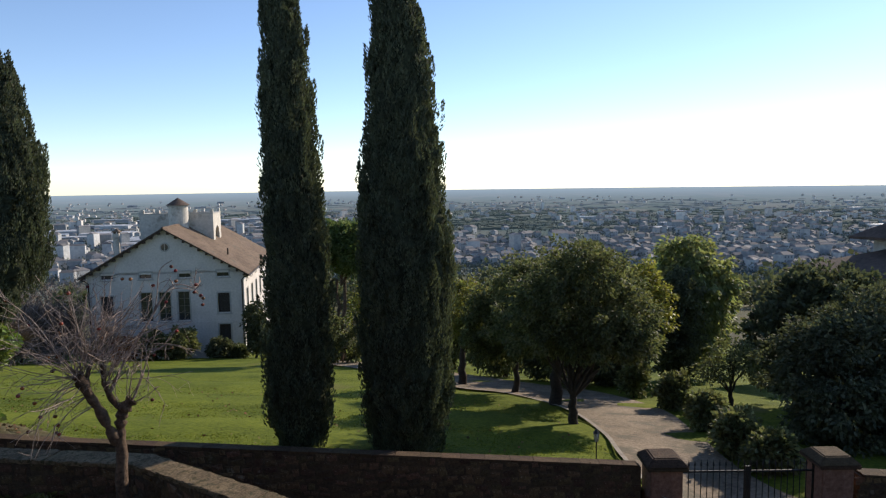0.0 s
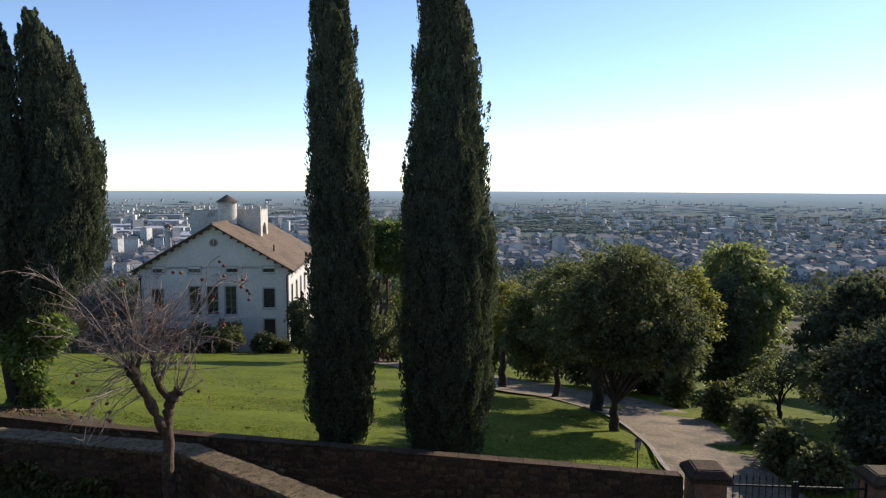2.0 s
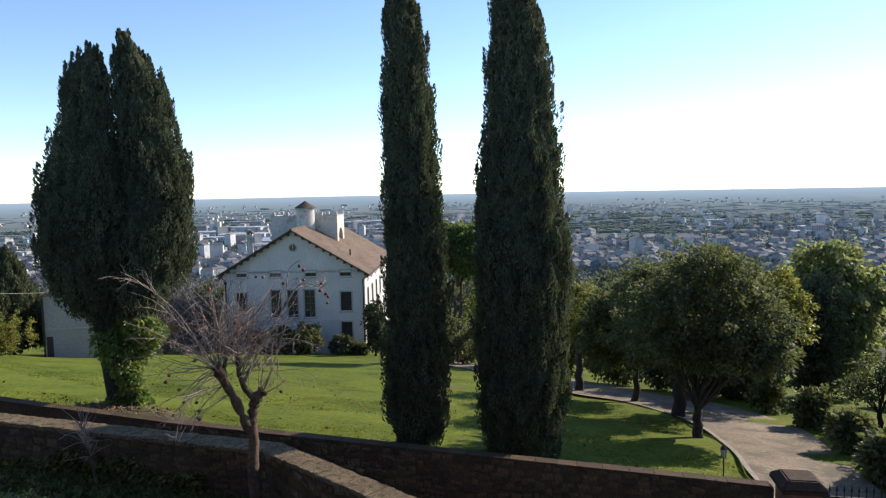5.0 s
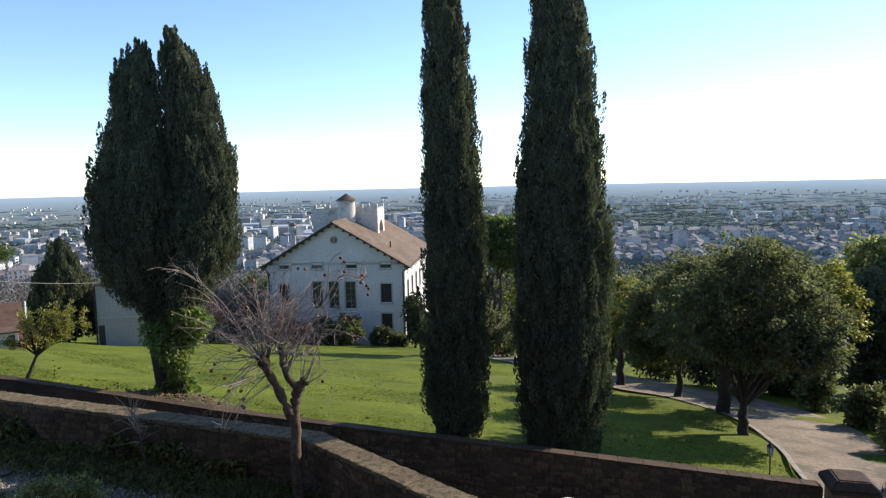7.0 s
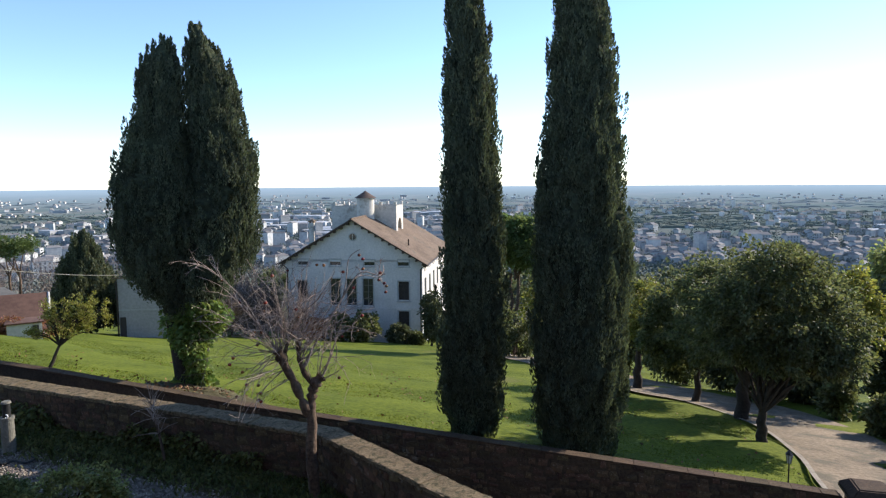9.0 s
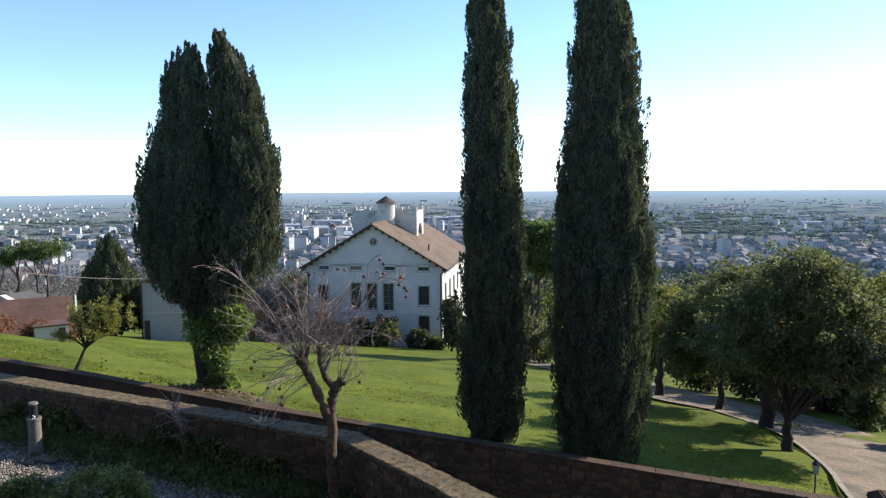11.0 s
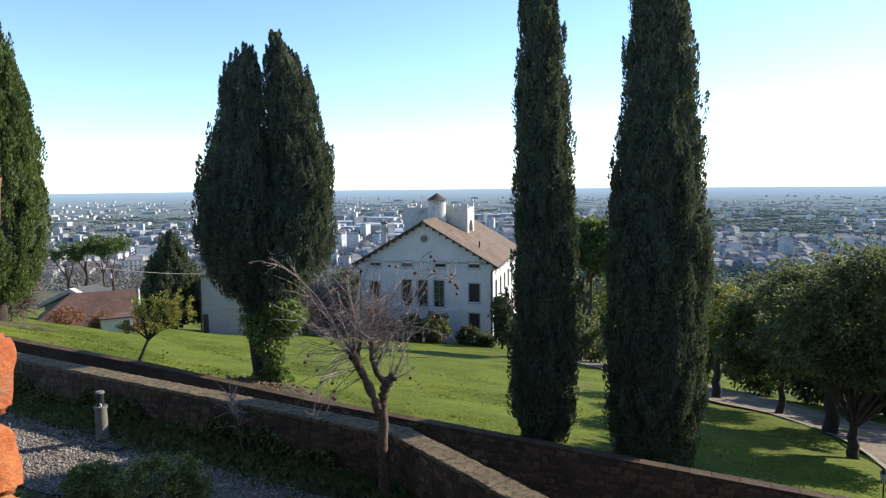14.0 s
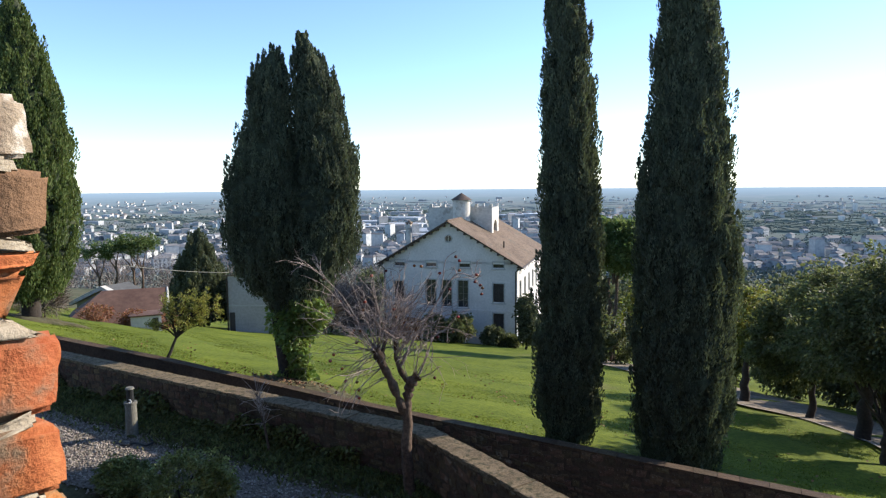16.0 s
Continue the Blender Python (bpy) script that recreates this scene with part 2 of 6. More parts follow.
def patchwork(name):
    """Fields of the plain: irregular plots in muted greens, tans and greys, their colour fading to pale blue with
    distance as painted haze.
    """
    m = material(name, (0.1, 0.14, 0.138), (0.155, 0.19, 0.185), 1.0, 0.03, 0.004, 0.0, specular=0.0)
    n, l = m.node_tree.nodes, m.node_tree.links
    bsdf = n["Principled BSDF"]
    base = bsdf.inputs["Base Color"].links[0].from_socket
    geo = n.new("ShaderNodeNewGeometry")
    size = n.new("ShaderNodeVectorMath")
    size.operation = "MULTIPLY"
    size.inputs[1].default_value = (0.011, 0.005, 0)
    l.new(geo.outputs["Position"], size.inputs[0])
    cells = n.new("ShaderNodeTexVoronoi")
    cells.inputs["Scale"].default_value = 1.0
    l.new(size.outputs[0], cells.inputs["Vector"])
    pick = n.new("ShaderNodeValToRGB")
    pick.color_ramp.interpolation = "CONSTANT"
    stops = ((0.0, (0.11, 0.145, 0.125)), (0.25, (0.16, 0.17, 0.15)), (0.5, (0.13, 0.16, 0.14)), (0.72, (0.21, 0.205, 0.18)), (0.9, (0.15, 0.155, 0.14)))
    for k, (p, c) in enumerate(stops):
        e = pick.color_ramp.elements[k] if k < 2 else pick.color_ramp.elements.new(p)
        e.position, e.color = p, (*c, 1)
    grey = n.new("ShaderNodeSeparateColor")
    l.new(cells.outputs["Color"], grey.inputs[0])
    l.new(grey.outputs[0], pick.inputs["Fac"])
    both = n.new("ShaderNodeMix")
    both.data_type = "RGBA"
    both.inputs["Factor"].default_value = 0.55
    l.new(base, both.inputs["A"])
    l.new(pick.outputs["Color"], both.inputs["B"])
    # haze painted in: base colour goes pale blue with distance from the origin
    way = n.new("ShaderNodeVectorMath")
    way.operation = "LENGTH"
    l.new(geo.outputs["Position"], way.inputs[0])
    haze_fac = n.new("ShaderNodeMapRange")
    haze_fac.interpolation_type = "SMOOTHSTEP"
    haze_fac.inputs["From Min"].default_value, haze_fac.inputs["From Max"].default_value = 1000, 5200
    l.new(way.outputs["Value"], haze_fac.inputs["Value"])
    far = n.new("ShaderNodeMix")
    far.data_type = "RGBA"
    l.new(haze_fac.outputs["Result"], far.inputs["Factor"])
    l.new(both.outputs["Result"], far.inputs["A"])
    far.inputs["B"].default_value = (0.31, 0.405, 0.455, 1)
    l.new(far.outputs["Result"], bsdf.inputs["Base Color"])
    return m


M["plain"] = patchwork("hazy_plain_fields")


# ---- building helpers ----
def mesh_object(name, V, F, mat, parent=None, smooth=False, label=""):
    me = bpy.data.meshes.new(name)
    if isinstance(F, np.ndarray):
        V = np.asarray(V, dtype=np.float32)
        k = F.shape[1]
        me.vertices.add(len(V))
        me.vertices.foreach_set("co", V.ravel())
        me.loops.add(F.size)
        me.loops.foreach_set("vertex_index", F.astype(np.int32).ravel())
        me.polygons.add(len(F))
        me.polygons.foreach_set("loop_start", np.arange(0, F.size, k, dtype=np.int32))
        me.update(calc_edges=True)
    else:
        me.from_pydata([tuple(v) for v in V], [], F)
        me.update()
    if smooth:
        me.polygons.foreach_set("use_smooth", [True] * len(me.polygons))
    me.materials.append(M[mat])
    ob = new(name, me)
    if parent is not None:
        ob.parent = parent
    if label:
        ob["label"] = label
    return ob


def part(name, bm, mat, parent=None, label="", smooth=False):
    me = bpy.data.meshes.new(name)
    bm.normal_update()
    bm.to_mesh(me)
    bm.free()
    if smooth:
        me.polygons.foreach_set("use_smooth", [True] * len(me.polygons))
    me.materials.append(M[mat])
    ob = new(name, me)
    if parent is not None:
        ob.parent = parent
    if label:
        ob["label"] = label
    return ob


def thing(name, place, label, category, group="", turn=0.0):
    ob = new(name)
    ob.matrix_world = pose(*place, 0, 0, turn)
    return tagged(ob, label, category, group)


def box_bm(x0, y0, z0, x1, y1, z1, bevel=0.0, bm=None):
    bm = bm or bmesh.new()
    r = bmesh.ops.create_cube(bm, size=1, matrix=Matrix.LocRotScale(((x0 + x1) / 2, (y0 + y1) / 2, (z0 + z1) / 2), None, (abs(x1 - x0), abs(y1 - y0), abs(z1 - z0))))
    if bevel:
        edges = list({e for v in r["verts"] for e in v.link_edges})
        bmesh.ops.bevel(bm, geom=edges, offset=bevel, segments=2, affect="EDGES")
    return bm


def cyl_bm(radius, z0, z1, sides=16, top=None, bm=None, at=(0, 0), bevel=0.0):
    bm = bm or bmesh.new()
    bmesh.ops.create_cone(bm, cap_ends=True, segments=sides, radius1=radius, radius2=radius if top is None else top, depth=z1 - z0,
                          matrix=Matrix.Translation((at[0], at[1], (z0 + z1) / 2)))
    return bm


def tube(points, radii, sides=8):
    """Vertices and quads of a tapered tube along points."""
    P = np.array(points, float)
    D = np.gradient(P, axis=0)
    D /= np.linalg.norm(D, axis=1)[:, None] + 1e-9
    ref = np.array([0.31, 0.87, 0.2])
    A = np.cross(D, ref)
    A /= np.linalg.norm(A, axis=1)[:, None] + 1e-9
    B = np.cross(D, A)
    ang = np.arange(sides) * 2 * np.pi / sides
    R = np.array(radii, float)[:, None, None]
    V = P[:, None] + R * (A[:, None] * np.cos(ang)[None, :, None] + B[:, None] * np.sin(ang)[None, :, None])
    n = len(P)
    i = np.arange(n - 1)[:, None] * sides
    j = np.arange(sides)[None]
    k = (j + 1) % sides
    F = np.stack([i + j, i + k, i + sides + k, i + sides + j], -1).reshape(-1, 4)
    return V.reshape(-1, 3), F


def merged(pieces):
    Vs, Fs, o = [], [], 0
    for V, F in pieces:
        Vs.append(V)
        Fs.append(F + o)
        o += len(V)
    return np.concatenate(Vs), np.concatenate(Fs)


def unit(a):
    return a / (np.linalg.norm(a, axis=-1, keepdims=True) + 1e-9)


def leaves(P, D, length, width, rng, droop=0.0):
    """One folded diamond leaf at each point P along direction D."""
    n = len(P)
    D = unit(D)
    side = unit(np.cross(D, unit(rng.normal(size=(n, 3)))))
    L = np.broadcast_to(np.asarray(length, float), (n,))[:, None] * rng.uniform(0.7, 1.3, (n, 1))
    W = np.broadcast_to(np.asarray(width, float), (n,))[:, None] * rng.uniform(0.7, 1.3, (n, 1))
    up = np.cross(side, D)
    mid = P + D * L * 0.45 + up * W * 0.25
    tip = P + D * L
    tip[:, 2] -= droop * L[:, 0]
    V = np.stack([P, mid + side * W, tip, mid - side * W], 1).reshape(-1, 3)
    return V, np.arange(4 * n).reshape(n, 4)


def ball_dirs(n, rng):
    return unit(rng.normal(size=(n, 3)))


def ground_z(x, y):
    """Height of the hillside: a lawn falling away, then the flank down to the plain."""
    x, y = np.asarray(x, float), np.asarray(y, float)
    r = np.hypot(x, y)
    k = np.minimum(1.0, 82.0 / np.maximum(r, 1e-6))
    u, v = np.clip(x * k, -48, 40) / 20, np.clip(y * k, 12, 78) / 40
    z = 2.453 - 2.445 * u - 9.308 * v + 0.03 * u * u + 3.319 * u * v + 1.331 * v * v - 1.085 * u * v * v - 0.521 * v ** 3
    z = z - 0.75 * np.exp(-((x - 6.4) / 2.0) ** 2 - ((y - 14.2) / 2.6) ** 2)
    s = np.clip((r - 82) / 300, 0, 1)
    s = s * s * (3 - 2 * s)
    far = np.clip((r - 2600) / 2300, 0, 1)
    return z * (1 - s) + (-64 + 27 * far ** 1.3) * s


def gz(x, y):
    return float(ground_z(x, y))


# ---- ground: one sheet out to the horizon ----
def build_ground():
    az = np.radians(np.linspace(-180, 180, 361))
    q = np.linspace(0, 1, 100)
    A, Q = np.meshgrid(az[:-1], q, indexing="ij")
    start = np.where(np.abs(A) < radians(70), 14.55 / np.cos(np.clip(A, -radians(70), radians(70))), 42.5)
    near = start + (90 - start) * Q
    outer = np.geomspace(93, 4950, 90)
    Rr = np.concatenate([near, np.broadcast_to(outer, (len(az) - 1, 90))], 1)
    A = np.broadcast_to(az[:-1, None], Rr.shape)
    r = Rr[0]
    X, Y = -Rr * np.sin(A), Rr * np.cos(A)
    Z = ground_z(X, Y)
    Z = Z + np.where(Rr < 90, 0.03 * np.sin(X * 1.3 + 0.7 * np.sin(Y)) * np.cos(Y * 1.1) + 0.06 * np.sin(Y * 0.9 + 0.25 * X + np.sin(X * 0.3)), 0) * np.clip((Y - 15) / 3, 0, 1)
    V = np.stack([X, Y, Z], -1).reshape(-1, 3)
    na, nr = len(az) - 1, len(r)
    i, j = np.meshgrid(np.arange(na), np.arange(nr - 1), indexing="ij")
    F = np.stack([i * nr + j, ((i + 1) % na) * nr + j, ((i + 1) % na) * nr + j + 1, i * nr + j + 1], -1).reshape(-1, 4)[:, ::-1]
    ob = mesh_object("ground", V, np.ascontiguousarray(F), "grass", smooth=True)
    ob.data.materials.append(M["slope"])
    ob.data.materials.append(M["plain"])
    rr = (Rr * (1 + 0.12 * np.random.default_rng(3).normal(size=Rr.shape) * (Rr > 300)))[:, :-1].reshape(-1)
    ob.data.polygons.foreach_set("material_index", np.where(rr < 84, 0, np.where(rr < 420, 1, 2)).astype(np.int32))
    tagged(ob, "sloping mown lawn running down to a hazy flat plain", "ground", kind="structure")


build_ground()


def smooth_path(P, n):
    P = np.array(P, float)
    t = np.linspace(0, len(P) - 1, n)
    out = []
    for s in t:
        i = min(int(s), len(P) - 2)
        f = s - i
        p0, p1, p2, p3 = P[max(i - 1, 0)], P[i], P[i + 1], P[min(i + 2, len(P) - 1)]
        out.append(0.5 * (2 * p1 + (p2 - p0) * f + (2 * p0 - 5 * p1 + 4 * p2 - p3) * f * f + (3 * p1 - p0 - 3 * p2 + p3) * f ** 3))
    return np.array(out)


def ribbon(name, left, right, mat, lift, n=80, m=8):
    L, R = smooth_path(left, n), smooth_path(right, n)
    w = np.linspace(0, 1, m)[None, :, None]
    P = L[:, None] * (1 - w) + R[:, None] * w
    Z = ground_z(P[..., 0], P[..., 1]) + lift
    V = np.concatenate([P, Z[..., None]], -1).reshape(-1, 3)
    i, j = np.meshgrid(np.arange(n - 1), np.arange(m - 1), indexing="ij")
    F = np.stack([i * m + j, i * m + j + 1, (i + 1) * m + j + 1, (i + 1) * m + j], -1).reshape(-1, 4)
    return mesh_object(name, V, F, mat, smooth=True)


DRIVE_IN = [(4.9, 13.6), (4.75, 17.0), (4.95, 20.2), (4.7, 25.0), (2.9, 29.6), (0.5, 32.0), (-2.6, 38.5), (-6.6, 46.0), (-11, 54), (-16, 62)]
DRIVE_OUT = [(8.3, 13.6), (7.6, 17.0), (7.9, 20.2), (8.5, 25.6), (7.0, 31.2), (3.6, 35.4), (0.4, 41.0), (-3.9, 48.2), (-8.2, 56), (-13, 64)]
tagged(ribbon("drive", DRIVE_IN, DRIVE_OUT, "drive", 0.06), "pale beige gravel drive curving down from the gate", "driveway", kind="structure")
kerb_in = [(x - 0.14, y) for x, y in DRIVE_IN]
tagged(ribbon("drive_edging", kerb_in, DRIVE_IN, "kerb", 0.09, m=3), "narrow stone edging between the lawn and the drive", "edging", kind="structure")

# ---- terrace, lane and the two garden walls ----
def sheet(name, x0, x1, y0, y1, fn, mat, nx=60, ny=20):
    X, Y = np.meshgrid(np.linspace(x0, x1, nx), np.linspace(y0, y1, ny), indexing="ij")
    V = np.stack([X, Y, fn(X, Y)], -1).reshape(-1, 3)
    i, j = np.meshgrid(np.arange(nx - 1), np.arange(ny - 1), indexing="ij")
    F = np.stack([i * ny + j, (i + 1) * ny + j, (i + 1) * ny + j + 1, i * ny + j + 1], -1).reshape(-1, 4)
    return mesh_object(name, V, F, mat, smooth=True)


W1 = [(-44.0, 15.53), (-5.25, 10.75), (-2.6, 9.13), (3.2, 5.58)]        # inner edge of the terrace wall, its bend at the second point
W1_TOP = 1.02


def terrace_edge(x):
    return np.interp(x, [p[0] for p in W1], [p[1] for p in W1])


def build_terrace():
    n, m = 240, 40
    X = np.linspace(-60, 30.0, n)[:, None] + np.zeros((1, m))
    top = terrace_edge(X) + 0.15
    Y = -30 + (top + 30) * np.linspace(0, 1, m)[None] ** 0.6
    Z = 0.03 * np.sin(X * 2.1) * np.sin(Y * 1.7) + 0.12 * np.exp(-((top - Y) / 0.7) ** 2)
    V = np.stack([X, Y, Z], -1).reshape(-1, 3)
    i, j = np.meshgrid(np.arange(n - 1), np.arange(m - 1), indexing="ij")
    F = np.stack([i * m + j, (i + 1) * m + j, (i + 1) * m + j + 1, i * m + j + 1], -1).reshape(-1, 4)
    tagged(mesh_object("terrace_ground", V, F, "terrace", smooth=True), "shaded terrace soil with thin weeds", "ground", kind="structure")


build_terrace()


def gravel_band():
    n, m = 90, 12
    X = np.linspace(-30, -3.0, n)[:, None] + np.zeros((1, m))
    hi = terrace_edge(X) - 1.05 + 0.1 * np.sin(X * 1.9)
    lo = terrace_edge(X) - 3.1 + 0.15 * np.sin(X * 1.3 + 1)
    Y = lo + (hi - lo) * np.linspace(0, 1, m)[None]
    V = np.stack([X, Y, 0.05 + 0.01 * np.sin(X * 5) * np.sin(Y * 6)], -1).reshape(-1, 3)
    i, j = np.meshgrid(np.arange(n - 1), np.arange(m - 1), indexing="ij")
    F = np.stack([i * m + j, (i + 1) * m + j, (i + 1) * m + j + 1, i * m + j + 1], -1).reshape(-1, 4)
    tagged(mesh_object("gravel_path", V, F, "gravel", smooth=True), "pale grey gravel path below the garden wall", "path", kind="structure")


gravel_band()


def wall2_top(x):
    x = np.asarray(x, float)
    return -0.363 - 0.056 * (x + 1.5) + 0.14 * np.clip((-9 - x) / 6, 0, 1)


tagged(sheet("lane", -44, 30, 5.0, 14.7, lambda x, y: wall2_top(x) - 1.8 + 0.02 * np.sin(x * 2) * np.sin(y * 2), "lane", 80, 16),
       "sunken lane between two old walls", "lane", kind="structure")


def stone_mesh(i):
    """A rough field stone of unit size, its face towards -y."""
    rng = np.random.default_rng(100 + i)
    bm = bmesh.new()
    bmesh.ops.create_cube(bm, size=1)
    bmesh.ops.subdivide_edges(bm, edges=[e for e in bm.edges if abs(e.verts[0].co.y - e.verts[1].co.y) < 0.1 and e.verts[0].co.y < 0], cuts=1, use_grid_fill=True)
    for v in bm.verts:
        j = rng.uniform(-0.09, 0.09, 3)
        v.co += Vector(j)
        if v.co.y < -0.3:
            k = max(abs(v.co.x), abs(v.co.z))
            v.co.y += 0.25 * (k > 0.38)
            v.co.x *= 0.93
            v.co.z *= 0.93
    me = bpy.data.meshes.new("stone")
    bm.normal_update()
    bm.to_mesh(me)
    bm.free()
    me.materials.append(M["stone"])
    return me


STONES = [stone_mesh(i) for i in range(9)]


def stone_face(owner, p0, p1, base, top, near, rng, stuff_name, course=0.15):
    """Courses of rubble on the face from p0 to p1, base and top being functions of x; those with near(x) are parts, the rest is joined."""
    p0, p1 = np.array(p0), np.array(p1)
    length = np.linalg.norm(p1 - p0)
    d = (p1 - p0) / length
    turn = math.atan2(d[1], d[0])
    rest_v, rest_f, o = [], [], 0
    z_off = 0.0
    rows = int(2.2 / course)
    count = 0
    for r in range(rows):
        h = course * rng.uniform(0.65, 1.25)
        s = -rng.uniform(0, 0.2)
        while s < length:
            w = rng.uniform(0.12, 0.36)
            q = p0 + d * min(max(s + w / 2, 0), length)
            zc = top(q[0]) - z_off - h / 2
            if zc - h / 2 > base(q[0]) - 0.1 and s + w < length + 0.1:
                size = Vector((w * rng.uniform(0.7, 1.0), rng.uniform(0.035, 0.075), h * 0.92))
                m = pose(q[0], q[1], zc + rng.uniform(-0.05, 0.05), 0, rng.uniform(-14, 14), math.degrees(turn)) @ Matrix.Diagonal((*size, 1))
                me = STONES[int(rng.integers(9))]
                m = m @ Matrix.Diagonal((1, 1, rng.uniform(0.5, 1.25), 1))
                if near(q[0]) and count < 300:
                    ob = new("stone", me)
                    ob.parent = owner
                    ob.matrix_basis = m
                    count += 1
                else:
                    rest_v += [tuple(m @ v.co) for v in me.vertices]
                    rest_f += [[i + o for i in f.vertices] for f in me.polygons]
                    o += len(me.vertices)
            s += w
        z_off += h
    if rest_v:
        tagged(mesh_object(stuff_name, rest_v, rest_f, "stuffstone", owner), kind="stuff")


def wall_prism(name, pts, thick, zb, zt, mat, label):
    """A wall along pts with the given thickness to the far side, its top following zt(x)."""
    P = []
    for a, b in zip(pts[:-1], pts[1:]):
        n = max(2, int(math.dist(a, b) / 0.8))
        P += [(a[0] + (b[0] - a[0]) * i / n, a[1] + (b[1] - a[1]) * i / n) for i in range(n)]
    P.append(pts[-1])
    P = np.array(P)
    D = unit(np.gradient(P, axis=0))
    N = np.stack([-D[:, 1], D[:, 0]], -1)
    Q = P + N * thick
    zt_, zb_ = zt(P[:, 0]), zb(P[:, 0])
    V = np.stack([np.c_[P, zb_], np.c_[P, zt_], np.c_[Q, zt_], np.c_[Q, zb_]], 1).reshape(-1, 3)
    F = []
    for i in range(len(P) - 1):
        for k in range(4):
            F.append((4 * i + k, 4 * i + 4 + k, 4 * i + 4 + (k + 1) % 4, 4 * i + (k + 1) % 4)[::-1])
    F += [(0, 1, 2, 3), (4 * len(P) - 1, 4 * len(P) - 2, 4 * len(P) - 3, 4 * len(P) - 4)]
    ob = mesh_object(name, V, F, mat)
    return tagged(ob, label, "wall", kind="structure"), P, N


wall_terrace, P1, N1 = wall_prism("wall_terrace", W1, 0.4, lambda x: x * 0 - 3.2, lambda x: x * 0 + W1_TOP - 0.07, "mortar", "rubble stone terrace wall with a broad mossy top")
W2 = [(-44.0, 14.3), (4.35, 14.3)]
wall_lane, P2, N2 = wall_prism("wall_lane", W2, 0.22, lambda x: wall2_top(x) - 2.0, lambda x: wall2_top(x) - 0.05, "mortar", "old rubble garden wall with thin stone slabs on top")
W3 = [(9.25, 14.3), (30.0, 14.3)]
wall_right, P3, N3 = wall_prism("wall_lane_east", W3, 0.3, lambda x: wall2_top(x) - 2.0, lambda x: wall2_top(x) - 0.05, "mortar", "old rubble garden wall beyond the gate pillar")


def coping(owner, pts, thick, zt, over, slab, height, rng, name="coping_slab", mat="coping", rough=False):
    s_all = [0.0]
    for a, b in zip(pts[:-1], pts[1:]):
        s_all.append(s_all[-1] + math.dist(a, b))

    def at(s):
        for i in range(len(pts) - 1):
            if s <= s_all[i + 1] or i == len(pts) - 2:
                f = (s - s_all[i]) / (s_all[i + 1] - s_all[i])
                a, b = pts[i], pts[i + 1]
                d = unit(np.array([b[0] - a[0], b[1] - a[1]]))
                return np.array(a) + f * (np.array(b) - np.array(a)), d
    s = 0.0
    while s < s_all[-1] - 0.1:
        w = min(rng.uniform(*slab), min(q for q in s_all if q > s + 0.01) - s)
        p, d = at(s + w / 2)
        n = np.array([-d[1], d[0]])
        c = p + n * thick / 2
        turn_end = rough and any(abs(s + w - q) < 0.02 for q in s_all[1:-1])
        bm = box_bm(-w / 2 + 0.002, -thick / 2 - over, -height, w / 2 - 0.002 + (0.2 if turn_end else 0), thick / 2 + over, 0, 0.012 if rough else 0.003)
        if rough:
            cuts = max(2, int(w / 0.09))
            bmesh.ops.subdivide_edges(bm, edges=[e for e in bm.edges if abs(e.verts[0].co.x - e.verts[1].co.x) > 0.5 * w], cuts=cuts)
        for v in bm.verts:
            v.co += Vector((0, rng.uniform(-0.012, 0.012) * (1.7 if rough else 1), rng.uniform(-0.004, 0.004) * (2.2 if rough else 1) - (0.006 if turn_end else 0)))
        z0, z1 = float(zt(p[0] - d[0] * w / 2)), float(zt(p[0] + d[0] * w / 2))
        ob = part(name, bm, mat, owner)
        ob.matrix_basis = pose(c[0], c[1], float(zt(p[0])), rng.uniform(-0.3, 0.3), -math.degrees(math.atan2(z1 - z0, w)) + rng.uniform(-0.1, 0.1), math.degrees(math.atan2(d[1], d[0])))
        s += w


# ---- gate with its pillars ----
def build_gate():
    for i, x in enumerate((4.86, 8.62)):
        th = thing("gate_pillar", (x, 14.42, -2.52), "square brick gate pillar under a dark weathered stone cap", "gate pillar", "pillars of the garden gate")
        part("shaft", box_bm(-0.35, -0.35, 0, 0.35, 0.35, 1.8, 0.02), "pillarbrick", th)
        bm = box_bm(-0.45, -0.45, 1.8, 0.45, 0.45, 1.89, 0.02)
        part("moulding", bm, "brickcap", th)
        bm = bmesh.new()
        bmesh.ops.create_cone(bm, cap_ends=True, segments=4, radius1=0.66, radius2=0.4, depth=0.16, matrix=pose(0, 0, 1.97, 0, 0, 45))
        bmesh.ops.bevel(bm, geom=bm.edges[:], offset=0.025, segments=2, affect="EDGES")
        part("cap", bm, "brickcap", th, "dark mossy stone cap")
    g = thing("iron_gate", (5.25, 14.42, -2.15), "black wrought-iron double gate with spear-tipped bars, closed", "gate")
    width = 3.06
    for k, (z, h) in enumerate(((0.12, 0.04), (1.22, 0.04))):
        part("rail", box_bm(0, -0.02, z, width, 0.02, z + h, 0.004), "iron", g)
    n = 22
    for i in range(n):
        x = width * (i + 0.5) / n
        bar = part("bar", cyl_bm(0.011, 0.05, 1.38, 8, at=(x, 0)), "iron", g)
        bm = cyl_bm(0.024, 1.38, 1.42, 8, top=0.02, at=(x, 0))
        cyl_bm(0.02, 1.42, 1.52, 8, top=0.001, bm=bm, at=(x, 0))
        part("spear_tip", bm, "iron", bar)
    for x in (0.03, width / 2 - 0.03, width / 2 + 0.03, width - 0.03):
        part("stile", box_bm(x - 0.025, -0.025, 0, x + 0.025, 0.025, 1.36, 0.004), "iron", g)


